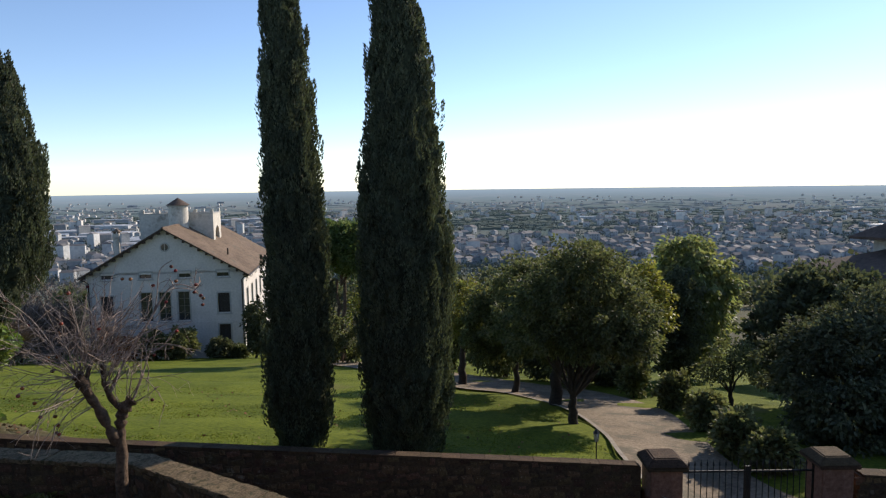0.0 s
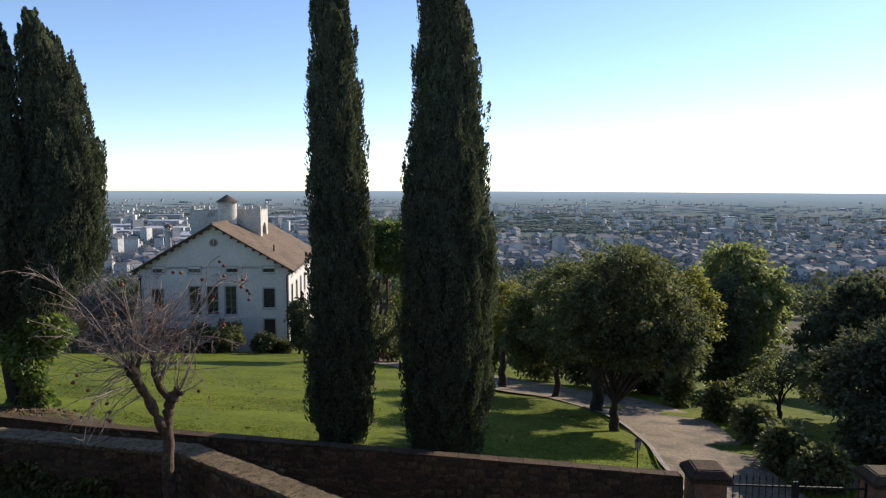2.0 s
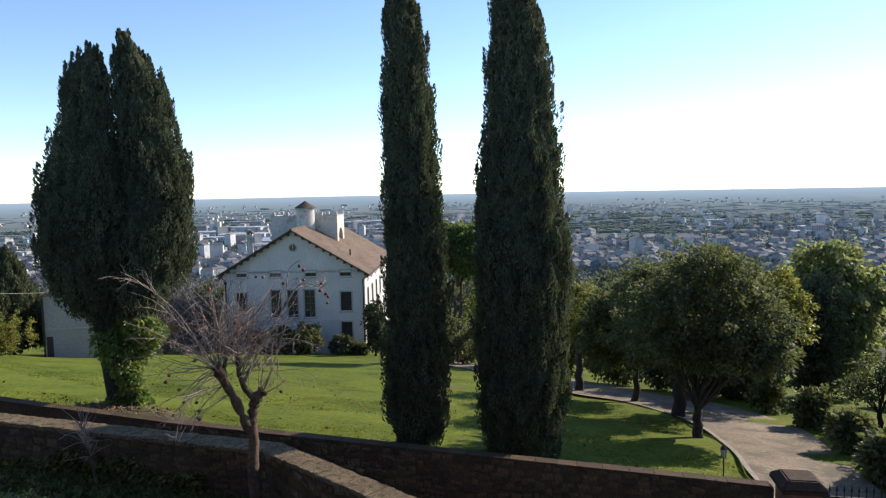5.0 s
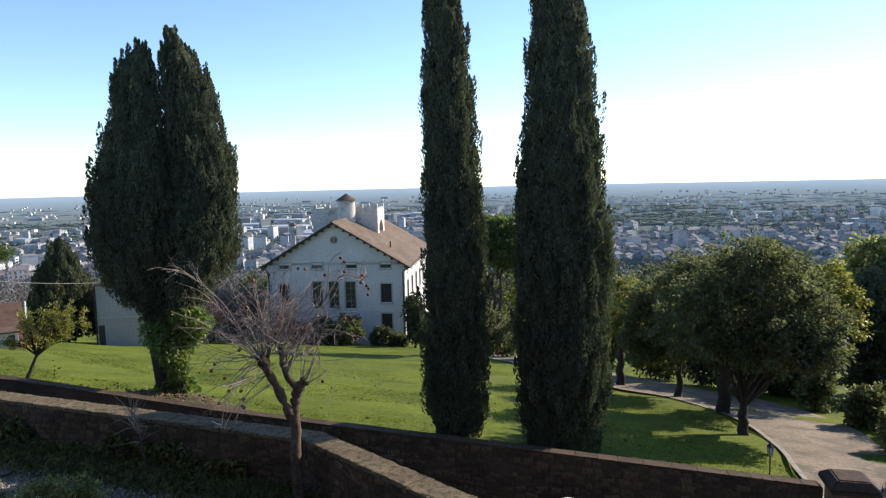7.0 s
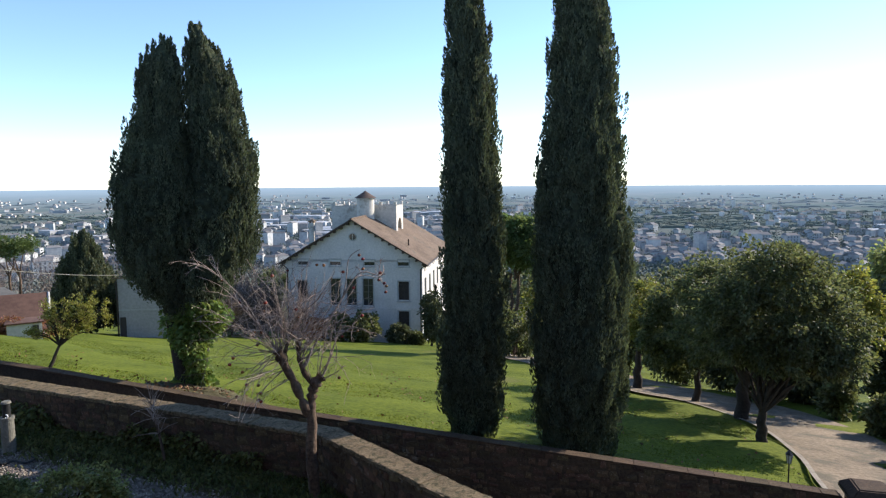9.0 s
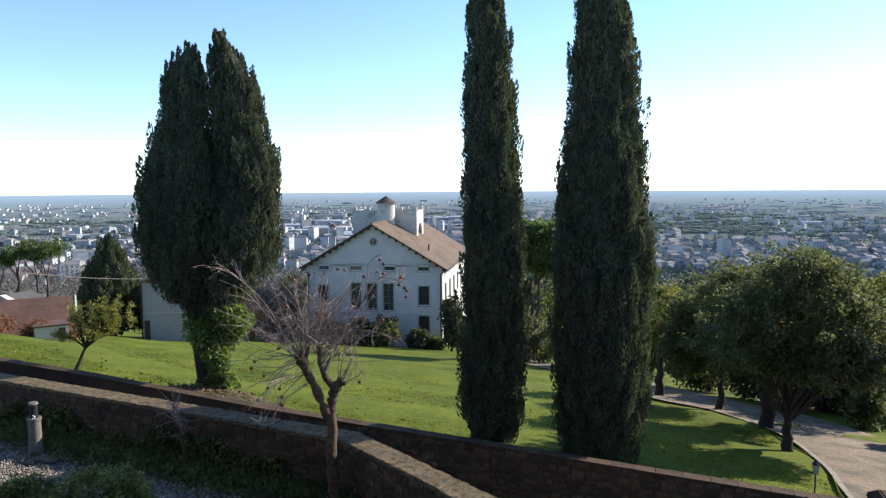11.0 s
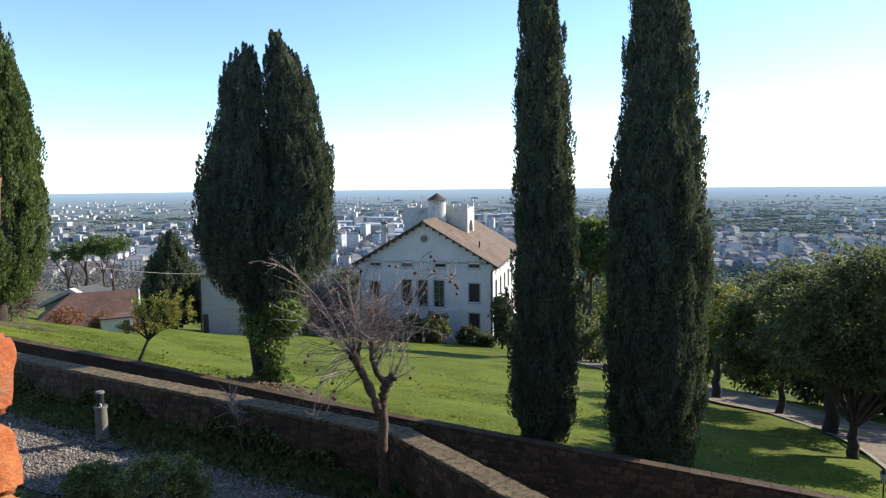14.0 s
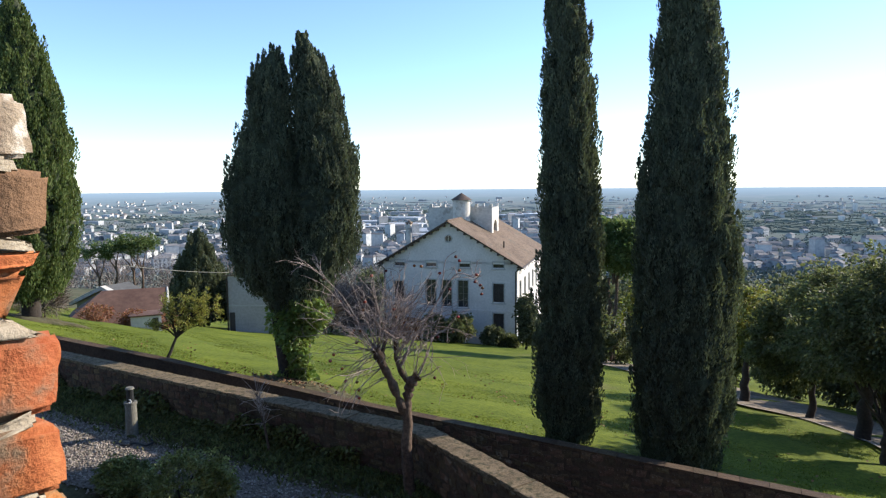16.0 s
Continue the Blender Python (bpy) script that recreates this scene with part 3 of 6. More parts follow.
M["sash"] = material("grey_sash", (0.1, 0.1, 0.1), (0.17, 0.17, 0.165), 0.7, 20, 3, 0.1)
M["pillarbrick"] = material("pillar_brick", (0.13, 0.065, 0.042), (0.26, 0.14, 0.095), 0.95, 12, 2, 0.8, 25, spots=((0.2, 0.16, 0.12), 3, 0.58))
build_gate()


def garden_lamp():
    x, y = 3.62, 15.45
    th = thing("garden_lamp", (x, y, gz(x, y) - 0.05), "slender black iron garden lamp at the lawn's edge", "lamp post")
    h = 5.6 - 0.3708 * math.hypot(x, y) - gz(x, y) + 0.05
    bm = cyl_bm(0.04, 0, 0.2, 10, top=0.025)
    cyl_bm(0.015, 0.2, h - 0.3, 10, bm=bm)
    part("pole", bm, "iron", th)
    bm = bmesh.new()
    bmesh.ops.create_cone(bm, cap_ends=True, segments=6, radius1=0.04, radius2=0.07, depth=0.2, matrix=Matrix.Translation((0, 0, h - 0.2)))
    lantern = part("lantern", bm, "lampglass", th, "pale glass lantern")
    for k in range(6):
        a = k * math.pi / 3
        V, F = tube([(0.042 * math.cos(a), 0.042 * math.sin(a), h - 0.3), (0.072 * math.cos(a), 0.072 * math.sin(a), h - 0.1)], [0.005, 0.005], 4)
        mesh_object("rib", V, F, "iron", lantern)
    part("hood", cyl_bm(0.088, h - 0.1, h, 6, top=0.015), "iron", lantern)


M["lampglass"] = material("lamp_glass", (0.35, 0.36, 0.36), (0.45, 0.46, 0.46), 0.2, 10, 2, 0.0)
garden_lamp()


# ---- villa ----
HX, HY = -21.2, 69.85                # right-hand front corner
HTURN = 180 + math.degrees(math.atan2(0.137, 0.99))
HW, HD, HBASE, HEAVE, HRISE = 15.6, 21.0, -12.9, -3.35, 4.6


def build_villa():
    # local axes: x along the gable from its near corner, y to the back (negated by the turn), z up
    th = new("villa")
    th.matrix_world = Matrix(((-0.9906, -0.137, 0, HX), (-0.137, 0.9906, 0, HY), (0, 0, 1, 0), (0, 0, 0, 1)))
    tagged(th, "large white villa with a tiled gable roof and rooftop tower", "house")
    apex = HEAVE + HRISE

    def rect(x0, x1, z0, z1):
        return (x0, x1, z0, z1)

    wins = [("attic", c - 0.62, c + 0.62, -3.75, -3.12) for c in (2.1, 5.95, 9.85, 13.6)]
    wins += [("tall", c - 0.6, c + 0.6, -8.3, -5.25) for c in (6.15, 8.05, 9.9)]
    wins += [("mid", c - 0.62, c + 0.62, -7.6, -5.5) for c in (2.1, 13.75)]
    wins += [("low", c - 0.62, c + 0.62, -11.0, -8.85) for c in (2.1, 13.75)]

    # front wall as a grid of panels round the openings, with the gable above
    def wall_with_holes(width, z0, z1, holes, gable=0.0, t=0.45):
        xs = sorted({0.0, width, *[h[0] for h in holes], *[h[1] for h in holes]})
        zs = sorted({z0, z1, *[h[2] for h in holes], *[h[3] for h in holes]})
        bm = bmesh.new()
        cache = {}

        def v(x, y, z):
            k = (round(x, 4), round(y, 4), round(z, 4))
            if k not in cache:
                cache[k] = bm.verts.new((x, y, z))
            return cache[k]

        def face(*c):
            try:
                bm.faces.new([v(*p) for p in c])
            except ValueError:
                pass
        for i in range(len(xs) - 1):
            for j in range(len(zs) - 1):
                cx, cz = (xs[i] + xs[i + 1]) / 2, (zs[j] + zs[j + 1]) / 2
                if any(h[0] < cx < h[1] and h[2] < cz < h[3] for h in holes):
                    continue
                face((xs[i], 0, zs[j]), (xs[i + 1], 0, zs[j]), (xs[i + 1], 0, zs[j + 1]), (xs[i], 0, zs[j + 1]))
        for a, b, c, d in holes:
            for p, q in (((a, c), (b, c)), ((b, c), (b, d)), ((b, d), (a, d)), ((a, d), (a, c))):
                face((p[0], 0, p[1]), (q[0], 0, q[1]), (q[0], t, q[1]), (p[0], t, p[1]))
        if gable:
            bm.faces.new([bm.verts.new(p) for p in ((0, 0, z1), (width, 0, z1), (width / 2, 0, z1 + gable))])
        return bm

    part("wall_front", wall_with_holes(HW, HBASE, HEAVE, [w[1:] for w in wins], HRISE), "white", th)
    side_wins = []
    for i in range(5):
        c = 2.2 + i * 3.4
        side_wins += [(c - 0.55, c + 0.55, -7.6, -5.4), (c - 0.55, c + 0.55, -11.0, -8.9), (c - 0.5, c + 0.5, -4.35, -3.75)]
    side = part("wall_side", wall_with_holes(HD, HBASE, HEAVE, side_wins), "white", th)
    side.matrix_basis = Matrix(((0, 1, 0, 0), (1, 0, 0, 0), (0, 0, 1, 0), (0, 0, 0, 1)))
    part("wall_far_side", box_bm(HW - 0.4, 0.01, HBASE, HW, HD, HEAVE), "white", th)
    bm = box_bm(0.41, HD - 0.4, HBASE, HW - 0.41, HD, HEAVE)
    bm.faces.new([bm.verts.new(p) for p in ((0, HD, HEAVE), (HW, HD, HEAVE), (HW / 2, HD, apex))])
    part("wall_back", bm, "white", th)
    part("core", box_bm(1.2, 1.2, HBASE, HW - 1.2, HD - 1.2, HEAVE - 0.3), "shutter", th, "dark interior")
    part("string_course", box_bm(-0.05, -0.06, -8.72, HW + 0.05, -0.002, -8.52), "white", th)

    def window(kind, x0, x1, z0, z1, parent, shut):
        w = part("window", box_bm(x0 + 0.05, 0.22, z0, x1 - 0.05, 0.26, z1), "shutter" if shut else "glass", parent)
        f = 0.07
        for a in ((x0 - 0.12, x0 + 0.03, z0 - 0.1, z1 + 0.12), (x1 - 0.03, x1 + 0.12, z0 - 0.1, z1 + 0.12)):
            part("jamb", box_bm(a[0], -0.04, a[2], a[1], 0.1, a[3], 0.01), "trim", w)
        part("lintel", box_bm(x0 + 0.03, -0.04, z1 - 0.02, x1 - 0.03, 0.1, z1 + 0.12, 0.01), "trim", w)
        part("sill", box_bm(x0 - 0.2, -0.1, z0 - 0.2, x1 + 0.2, 0.1, z0 - 0.1, 0.01), "trim", w)
        if shut:
            n = max(4, int((z1 - z0) / 0.16))
            for leaf in (0, 1):
                xa, xb = (x0 + 0.06, (x0 + x1) / 2 - 0.02) if leaf == 0 else ((x0 + x1) / 2 + 0.02, x1 - 0.06)
                bm = box_bm(xa, 0.14, z0 + 0.02, xa + 0.07, 0.2, z1 - 0.02)
                box_bm(xb - 0.07, 0.14, z0 + 0.02, xb, 0.2, z1 - 0.02, bm=bm)
                for k in range(n):
                    z = z0 + (k + 0.5) * (z1 - z0) / n
                    box_bm(xa + 0.07, 0.15, z - 0.04, xb - 0.07, 0.19, z + 0.03, bm=bm)
                part("shutter", bm, "shutter", w)
        else:
            frame_mat = "sash" if kind != "attic" else "shutter"
            part("mullion", box_bm((x0 + x1) / 2 - 0.035, 0.16, z0, (x0 + x1) / 2 + 0.035, 0.218, z1), frame_mat, w)
            for zz in np.linspace(z0, z1, 5)[1:-1] if z1 - z0 > 1.5 else ():
                part("glazing_bar", box_bm(x0 + 0.05, 0.17, zz - 0.02, x1 - 0.05, 0.215, zz + 0.02), frame_mat, w)
            for xa in (x0, x1 - 0.07):
                part("stile", box_bm(xa, 0.15, z0, xa + 0.07, 0.219, z1), frame_mat, w)
        return w
    for kind, *w in wins:
        window(kind, *w, th, kind in ("mid", "low"))
    for x0, x1, z0, z1 in side_wins:
        w = window("side", x0, x1, z0, z1, th, z1 - z0 > 1)
        w.matrix_basis = Matrix(((0, 1, 0, 0), (1, 0, 0, 0), (0, 0, 1, 0), (0, 0, 0, 1)))
    # round attic window
    bm = bmesh.new()
    bmesh.ops.create_cone(bm, cap_ends=True, segments=24, radius1=0.36, radius2=0.36, depth=0.06, matrix=pose(HW / 2, -0.02, -0.55, 90))
    oc = part("round_window", bm, "glass", th)
    ring = [(HW / 2 + 0.42 * math.cos(a), -0.04, -0.55 + 0.42 * math.sin(a)) for a in np.linspace(0, 2 * math.pi, 25)]
    V, F = tube(ring, [0.07] * 25, 6)
    mesh_object("surround", V, F, "trim", oc)
    part("mullion", box_bm(HW / 2 - 0.03, -0.07, -0.9, HW / 2 + 0.03, -0.05, -0.2), "trim", oc)

    # roof slopes with ribs of tile, rafter tails under the verge and eaves
    slope = math.atan2(HRISE, HW / 2)
    over, verge = 0.75, 0.7
    run = HW / 2 / math.cos(slope) + over
    ribs = int((HD + 2 * verge) / 0.26)
    for side_sign in (0, 1):
        n, m = ribs * 4 + 1, 14
        yy = np.linspace(-verge, HD + verge, n)
        ss = np.linspace(0, run, m)
        S, Yv = np.meshgrid(ss, yy, indexing="ij")
        rise = 0.05 * np.abs(np.sin((Yv + verge) * math.pi / 0.26)) - 0.02 * ((S * 2.5) % 1.0)
        xo = S * math.cos(slope)
        x = HW / 2 - xo if side_sign == 0 else HW / 2 + xo
        z = apex + 0.22 - S * math.sin(slope) + rise
        V = np.stack([x, Yv, z], -1).reshape(-1, 3)
        i, j = np.meshgrid(np.arange(m - 1), np.arange(n - 1), indexing="ij")
        F = np.stack([i * n + j, i * n + j + 1, (i + 1) * n + j + 1, (i + 1) * n + j], -1).reshape(-1, 4)
        rf = mesh_object("roof_slope", V, F, "tile", th)
        sx = -1 if side_sign == 0 else 1
        bm = bmesh.new()
        ca, sa = math.cos(slope), math.sin(slope)
        q = [(HW / 2, apex + 0.16), (HW / 2 + sx * run * ca, apex + 0.16 - run * sa), (HW / 2 + sx * run * ca, apex + 0.04 - run * sa), (HW / 2, apex + 0.04)]
        a = [bm.verts.new((x, -verge + 0.03, z)) for x, z in q]
        b = [bm.verts.new((x, HD + verge - 0.03, z)) for x, z in q]
        bm.faces.new(a), bm.faces.new(b[::-1])
        for k in range(4):
            bm.faces.new((a[k], b[k], b[(k + 1) % 4], a[(k + 1) % 4]))
        part("roof_deck", bm, "timber", rf)
        for k in range(11):
            s = (k + 0.6) * run / 11.2
            cx, cz = HW / 2 + sx * s * ca, apex - s * sa
            part("verge_bracket", box_bm(cx - 0.1, -verge + 0.08, cz - 0.2, cx + 0.1, -0.002, cz + 0.03), "timber", rf)
        if side_sign == 0:
            for k in range(26):
                y = -0.4 + k * 0.85
                part("rafter_tail", box_bm(-0.6, y - 0.07, HEAVE - 0.32, -0.002, y + 0.07, HEAVE - 0.18), "timber", rf)
            V, F = tube([(-over * ca - 0.04, -verge, HEAVE - 0.32), (-over * ca - 0.04, HD + verge, HEAVE - 0.32)], [0.08, 0.08], 8)
            mesh_object("gutter", V, F, "pipe", rf)
    part("ridge", box_bm(HW / 2 - 0.14, -verge, apex + 0.2, HW / 2 + 0.14, HD + verge, apex + 0.32, 0.04), "tile", th)
    for x in (0.18, HW - 0.15):
        sx = -0.7 if x < 1 else 0.7
        V, F = tube([(x + sx, -0.35, HEAVE - 0.36), (x + sx * 0.4, -0.2, HEAVE - 0.5), (x, -0.09, HEAVE - 0.8), (x, -0.09, HBASE)], [0.06] * 4, 8)
        mesh_object("downpipe", V, F, "pipe", th)
    part("chimney", box_bm(12.85, 1.9, -1.9, 13.45, 2.5, 0.85, 0.03), "tower", th)
    bm = box_bm(12.75, 1.8, 0.98, 13.55, 2.6, 1.08, 0.02)
    for x in (12.9, 13.3):
        box_bm(x, 1.9, 0.85, x + 0.1, 2.5, 0.98, bm=bm)
    bmesh.ops.create_cone(bm, cap_ends=True, segments=4, radius1=0.5, radius2=0.05, depth=0.25, matrix=pose(13.15, 2.2, 1.2, 0, 0, 45))
    part("chimney_pot", bm, "tile", th)
    V, F = tube([(2.1, 3.4, -1.8), (2.1, 3.4, -1.1)], [0.09, 0.09], 8)
    mesh_object("vent_pipe", V, F, "pipe", th)

    # rooftop terrace tower: four parapet walls with corner merlons, arched opening, round stair lantern
    tx0, tx1, ty0, ty1, tz0, tz1 = 4.4, 12.5, 8.0, 12.4, -1.9, 2.55
    t = 0.35
    part("tower_wall", box_bm(tx0, ty0, tz0, tx1, ty0 + t, tz1), "tower", th)
    part("tower_wall", box_bm(tx0, ty1 - t, tz0, tx1, ty1, tz1), "tower", th)
    part("tower_wall", box_bm(tx1 - t, ty0 + t, tz0, tx1, ty1 - t, tz1), "tower", th)
    bm = bmesh.new()
    yc, hw, zs = (ty0 + ty1) / 2, 1.2, -0.15
    box_bm(tx0, ty0 + t, tz0, tx0 + t, yc - hw, tz1, bm=bm)
    box_bm(tx0, yc + hw, tz0, tx0 + t, ty1 - t, tz1, bm=bm)
    bend = [(yc + hw * math.cos(a), zs + hw * math.sin(a)) for a in np.linspace(0, math.pi, 13)]
    for (y0, z0), (y1, z1) in zip(bend[:-1], bend[1:]):
        c = [bm.verts.new((x, y, z)) for x in (tx0, tx0 + t) for y, z in ((y0, z0), (y1, z1), (y1, tz1), (y0, tz1))]
        for f in ((0, 1, 2, 3), (7, 6, 5, 4), (0, 4, 5, 1), (2, 6, 7, 3)):
            bm.faces.new([c[i] for i in f])
    bmesh.ops.remove_doubles(bm, verts=bm.verts[:], dist=0.001)
    bmesh.ops.recalc_face_normals(bm, faces=bm.faces[:])
    part("tower_arch_wall", bm, "tower", th)
    part("tower_floor", box_bm(tx0 + t, ty0 + t, 1.0, tx1 - t, ty1 - t, 1.2), "tower", th)
    for a in ((tx0 - 0.04, ty0 - 0.04, tx1 + 0.04, ty0 + t + 0.04), (tx0 - 0.04, ty1 - t - 0.04, tx1 + 0.04, ty1 + 0.04), (tx0 - 0.04, ty0 + t + 0.04, tx0 + t + 0.04, ty1 - t - 0.04), (tx1 - t - 0.04, ty0 + t + 0.04, tx1 + 0.04, ty1 - t - 0.04)):
        part("parapet_cap", box_bm(a[0], a[1], tz1 + 0.002, a[2], a[3], tz1 + 0.1, 0.02), "trim", th)
    for x, y in ((tx0, ty0), (tx1 - 0.5, ty0), (tx0, ty1 - 0.5), (tx1 - 0.5, ty1 - 0.5), (6.2, ty0), (10.3, ty0), (6.2, ty1 - 0.4)):
        part("merlon", box_bm(x, y, tz1 + 0.1, x + 0.36, y + 0.36, tz1 + 0.52, 0.03), "tower", th)
    lt = part("stair_lantern", cyl_bm(1.06, -1.0, 3.6, 28, at=(8.0, 7.1)), "tower", th, smooth=False)
    part("lantern_roof", cyl_bm(1.32, 3.6, 4.45, 28, top=0.02, at=(8.0, 7.1)), "darkroof", lt)
    for z in (3.44,):
        part("cornice", cyl_bm(1.16, 3.44, 3.598, 28, at=(8.0, 7.1)), "trim", lt)


build_villa()


# ---- trees ----
def mantle(rows, side, foot, rng, plumes, spray, per, leaf):
    """Plumes of foliage and a closed dark sheet behind them, coloured as the crown's inner shade. rows: height, offset
    along side and radius of the crown, from the top down.
    """
    H, C, W = (np.array(c, float)[::-1] for c in zip(*rows))
    z0, z1 = H[0], H[-1]

    def at(z):
        return np.interp(z, H, C), np.interp(z, H, W)
    # added opaque core that darkens the gaps between the plumes
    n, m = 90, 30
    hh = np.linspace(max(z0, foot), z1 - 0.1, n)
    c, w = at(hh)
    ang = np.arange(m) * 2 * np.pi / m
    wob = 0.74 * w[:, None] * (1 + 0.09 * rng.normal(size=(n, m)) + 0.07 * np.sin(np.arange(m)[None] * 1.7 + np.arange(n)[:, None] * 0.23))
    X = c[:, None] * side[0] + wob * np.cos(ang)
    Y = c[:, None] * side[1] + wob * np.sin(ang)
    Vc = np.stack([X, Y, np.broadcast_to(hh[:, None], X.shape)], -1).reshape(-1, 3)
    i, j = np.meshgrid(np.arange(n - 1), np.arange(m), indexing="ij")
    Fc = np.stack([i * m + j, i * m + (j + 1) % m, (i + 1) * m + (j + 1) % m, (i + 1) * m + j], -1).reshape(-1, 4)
    # plumes are upright flames; their leaves lie on the flame's skin
    z = rng.uniform(z0, z1, plumes * 4)
    z = z[rng.uniform(0, W.max(), len(z)) < at(z)[1] + 0.04][:plumes]
    k = len(z)
    a = rng.uniform(0, 2 * np.pi, k)
    length = spray * rng.uniform(0.7, 1.5, k) * np.clip(at(z)[1] / 0.55, 0.42, 1)
    z = np.maximum(z - 0.5 * length, z0 - 0.1)
    c, w = at(z + 0.5 * length)
    lump = 1 + 0.06 * np.sin(a * 3 + z * 1.7) + 0.05 * np.sin(a * 5 - z * 3.1)
    r = w * rng.uniform(0.65, 0.9, k) * lump + np.where(rng.uniform(size=k) < 0.03, 0.05, 0) * w
    r = np.minimum(r, 0.93 * w)
    B = np.stack([c * side[0] + r * np.cos(a), c * side[1] + r * np.sin(a), z], -1)
    out = np.stack([np.cos(a), np.sin(a), 0 * a], -1)
    axis = unit(out * 0.1 + np.array([0, 0, 1.0]) + rng.normal(scale=0.09, size=(k, 3)))
    q = rng.uniform(0, 1, (k, per, 1)) ** 0.85
    d = unit(rng.normal(size=(k, per, 3)) + out[:, None] * 0.5)
    fat = 0.24 * np.sin(np.pi * (0.14 + 0.86 * q) ** 0.75)
    P = B[:, None] + (axis[:, None] * q + d * fat * rng.uniform(0.75, 1.0, (k, per, 1))) * length[:, None, None]
    D = axis[:, None] + d * 0.3 + rng.normal(scale=0.12, size=d.shape)
    return (Vc, Fc), leaves(P.reshape(-1, 3), D.reshape(-1, 3), leaf, leaf * 0.2, rng)


def cypress(name, place, leaders, label, rng_seed, trunk_r=0.2, trunk_h=8.0, foot=0.0, spray=0.55, per=120, leaf=0.086, mat="cypress"):
    """A cypress of one or more leaders, each with its rows of height, offset and radius and its number of plumes."""
    rng = np.random.default_rng(rng_seed)
    th = thing(name, place, label, "tree")
    u = unit(np.array(place[:2], float))
    side = np.array([u[1], -u[0]])
    for rows, plumes in leaders:
        lean = rows[-1][1] * 0.25, rows[len(rows) // 2][1]
        pts = [((lean[0] * (1 - f) + lean[1] * f) * side[0], (lean[0] * (1 - f) + lean[1] * f) * side[1], trunk_h * f - 0.25) for f in np.linspace(0, 1, 7)]
        V, F = tube(pts, np.linspace(trunk_r, trunk_r * 0.3, 7), 10)
        mesh_object("trunk", V, F, "darkbark", th, smooth=True)
        core, skin = mantle(rows, side, foot, rng, plumes, spray, per, leaf)
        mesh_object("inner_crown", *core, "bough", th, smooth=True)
        mesh_object("crown", *skin, mat, th)
    return th


SLIM = [(14.79, -0.28, 0.03), (12.92, -0.24, 0.19), (10.67, -0.19, 0.38), (10.02, -0.11, 0.45), (9.41, -0.09, 0.48), (8.8, -0.15, 0.58), (8.15, -0.09, 0.6),
        (7.31, -0.06, 0.65), (6.19, -0.02, 0.65), (4.88, -0.01, 0.73), (4.13, 0, 0.77), (2.54, -0.01, 0.8), (1, -0.03, 0.81), (0.44, -0.02, 0.65), (0.02, -0.04, 0.34)]
BROAD = [(15.73, -0.33, 0.04), (13.68, -0.26, 0.24), (10.96, -0.2, 0.5), (10.31, -0.16, 0.62), (9.66, -0.12, 0.71), (8.35, -0.14, 0.84), (7.74, -0.16, 0.88), (7.32, -0.07, 1),
         (6.76, -0.1, 1.05), (5.92, -0.13, 1.09), (5.17, -0.06, 1.18), (3.48, -0.07, 1.2), (1.8, -0.1, 1.15), (0.87, -0.1, 1.07), (0.31, -0.09, 0.94), (-0.07, -0.19, 0.67)]
c1, c2 = (-3.534, 15.895), (-0.842, 16.176)
cypress("cypress", (*c1, gz(*c1)), [(SLIM, 1000)], "tall slim dark green cypress standing on the lawn by the wall", 11)
cypress("cypress", (*c2, gz(*c2)), [(BROAD, 1500)], "tall broad dark green cypress reaching down to the lawn", 12)

# cypress with two leaders and a bare, ivied foot
TWIN_A = [(10.5, 0.57, 0.04), (10.1, 0.62, 0.24), (9.8, 0.69, 0.37), (9.5, 0.75, 0.48), (9.0, 0.86, 0.61), (8.4, 0.99, 0.75), (7.8, 1.02, 0.79), (7.15, 1.07, 0.95), (6.4, 1.09, 1.1), (5.7, 1.05, 1.15), (4.8, 0.95, 1.19),
          (4.1, 0.88, 1.19), (3.65, 0.74, 1.1), (3.2, 0.52, 0.95), (2.7, 0.32, 0.75), (2.3, 0.1, 0.45)]
TWIN_B = [(9.95, -0.2, 0.04), (9.7, -0.27, 0.25), (9.4, -0.33, 0.42), (9.0, -0.36, 0.54), (8.4, -0.37, 0.63), (7.6, -0.5, 0.79), (6.8, -0.61, 0.94), (5.9, -0.7, 1.06), (5.1, -0.75, 1.12), (4.4, -0.77, 1.1), (3.9, -0.78, 0.98),
          (3.4, -0.7, 0.8), (3.05, -0.58, 0.64), (2.7, -0.4, 0.42), (2.3, -0.28, 0.3)]
dc = (-12.1, 16.4)
DCZ = gz(*dc)
dcy = cypress("twin_cypress", (*dc, DCZ), [(TWIN_A, 680), (TWIN_B, 600)], "broad old cypress with two leaders and an ivy-covered foot", 13, trunk_r=0.28, trunk_h=4.6, foot=2.0)


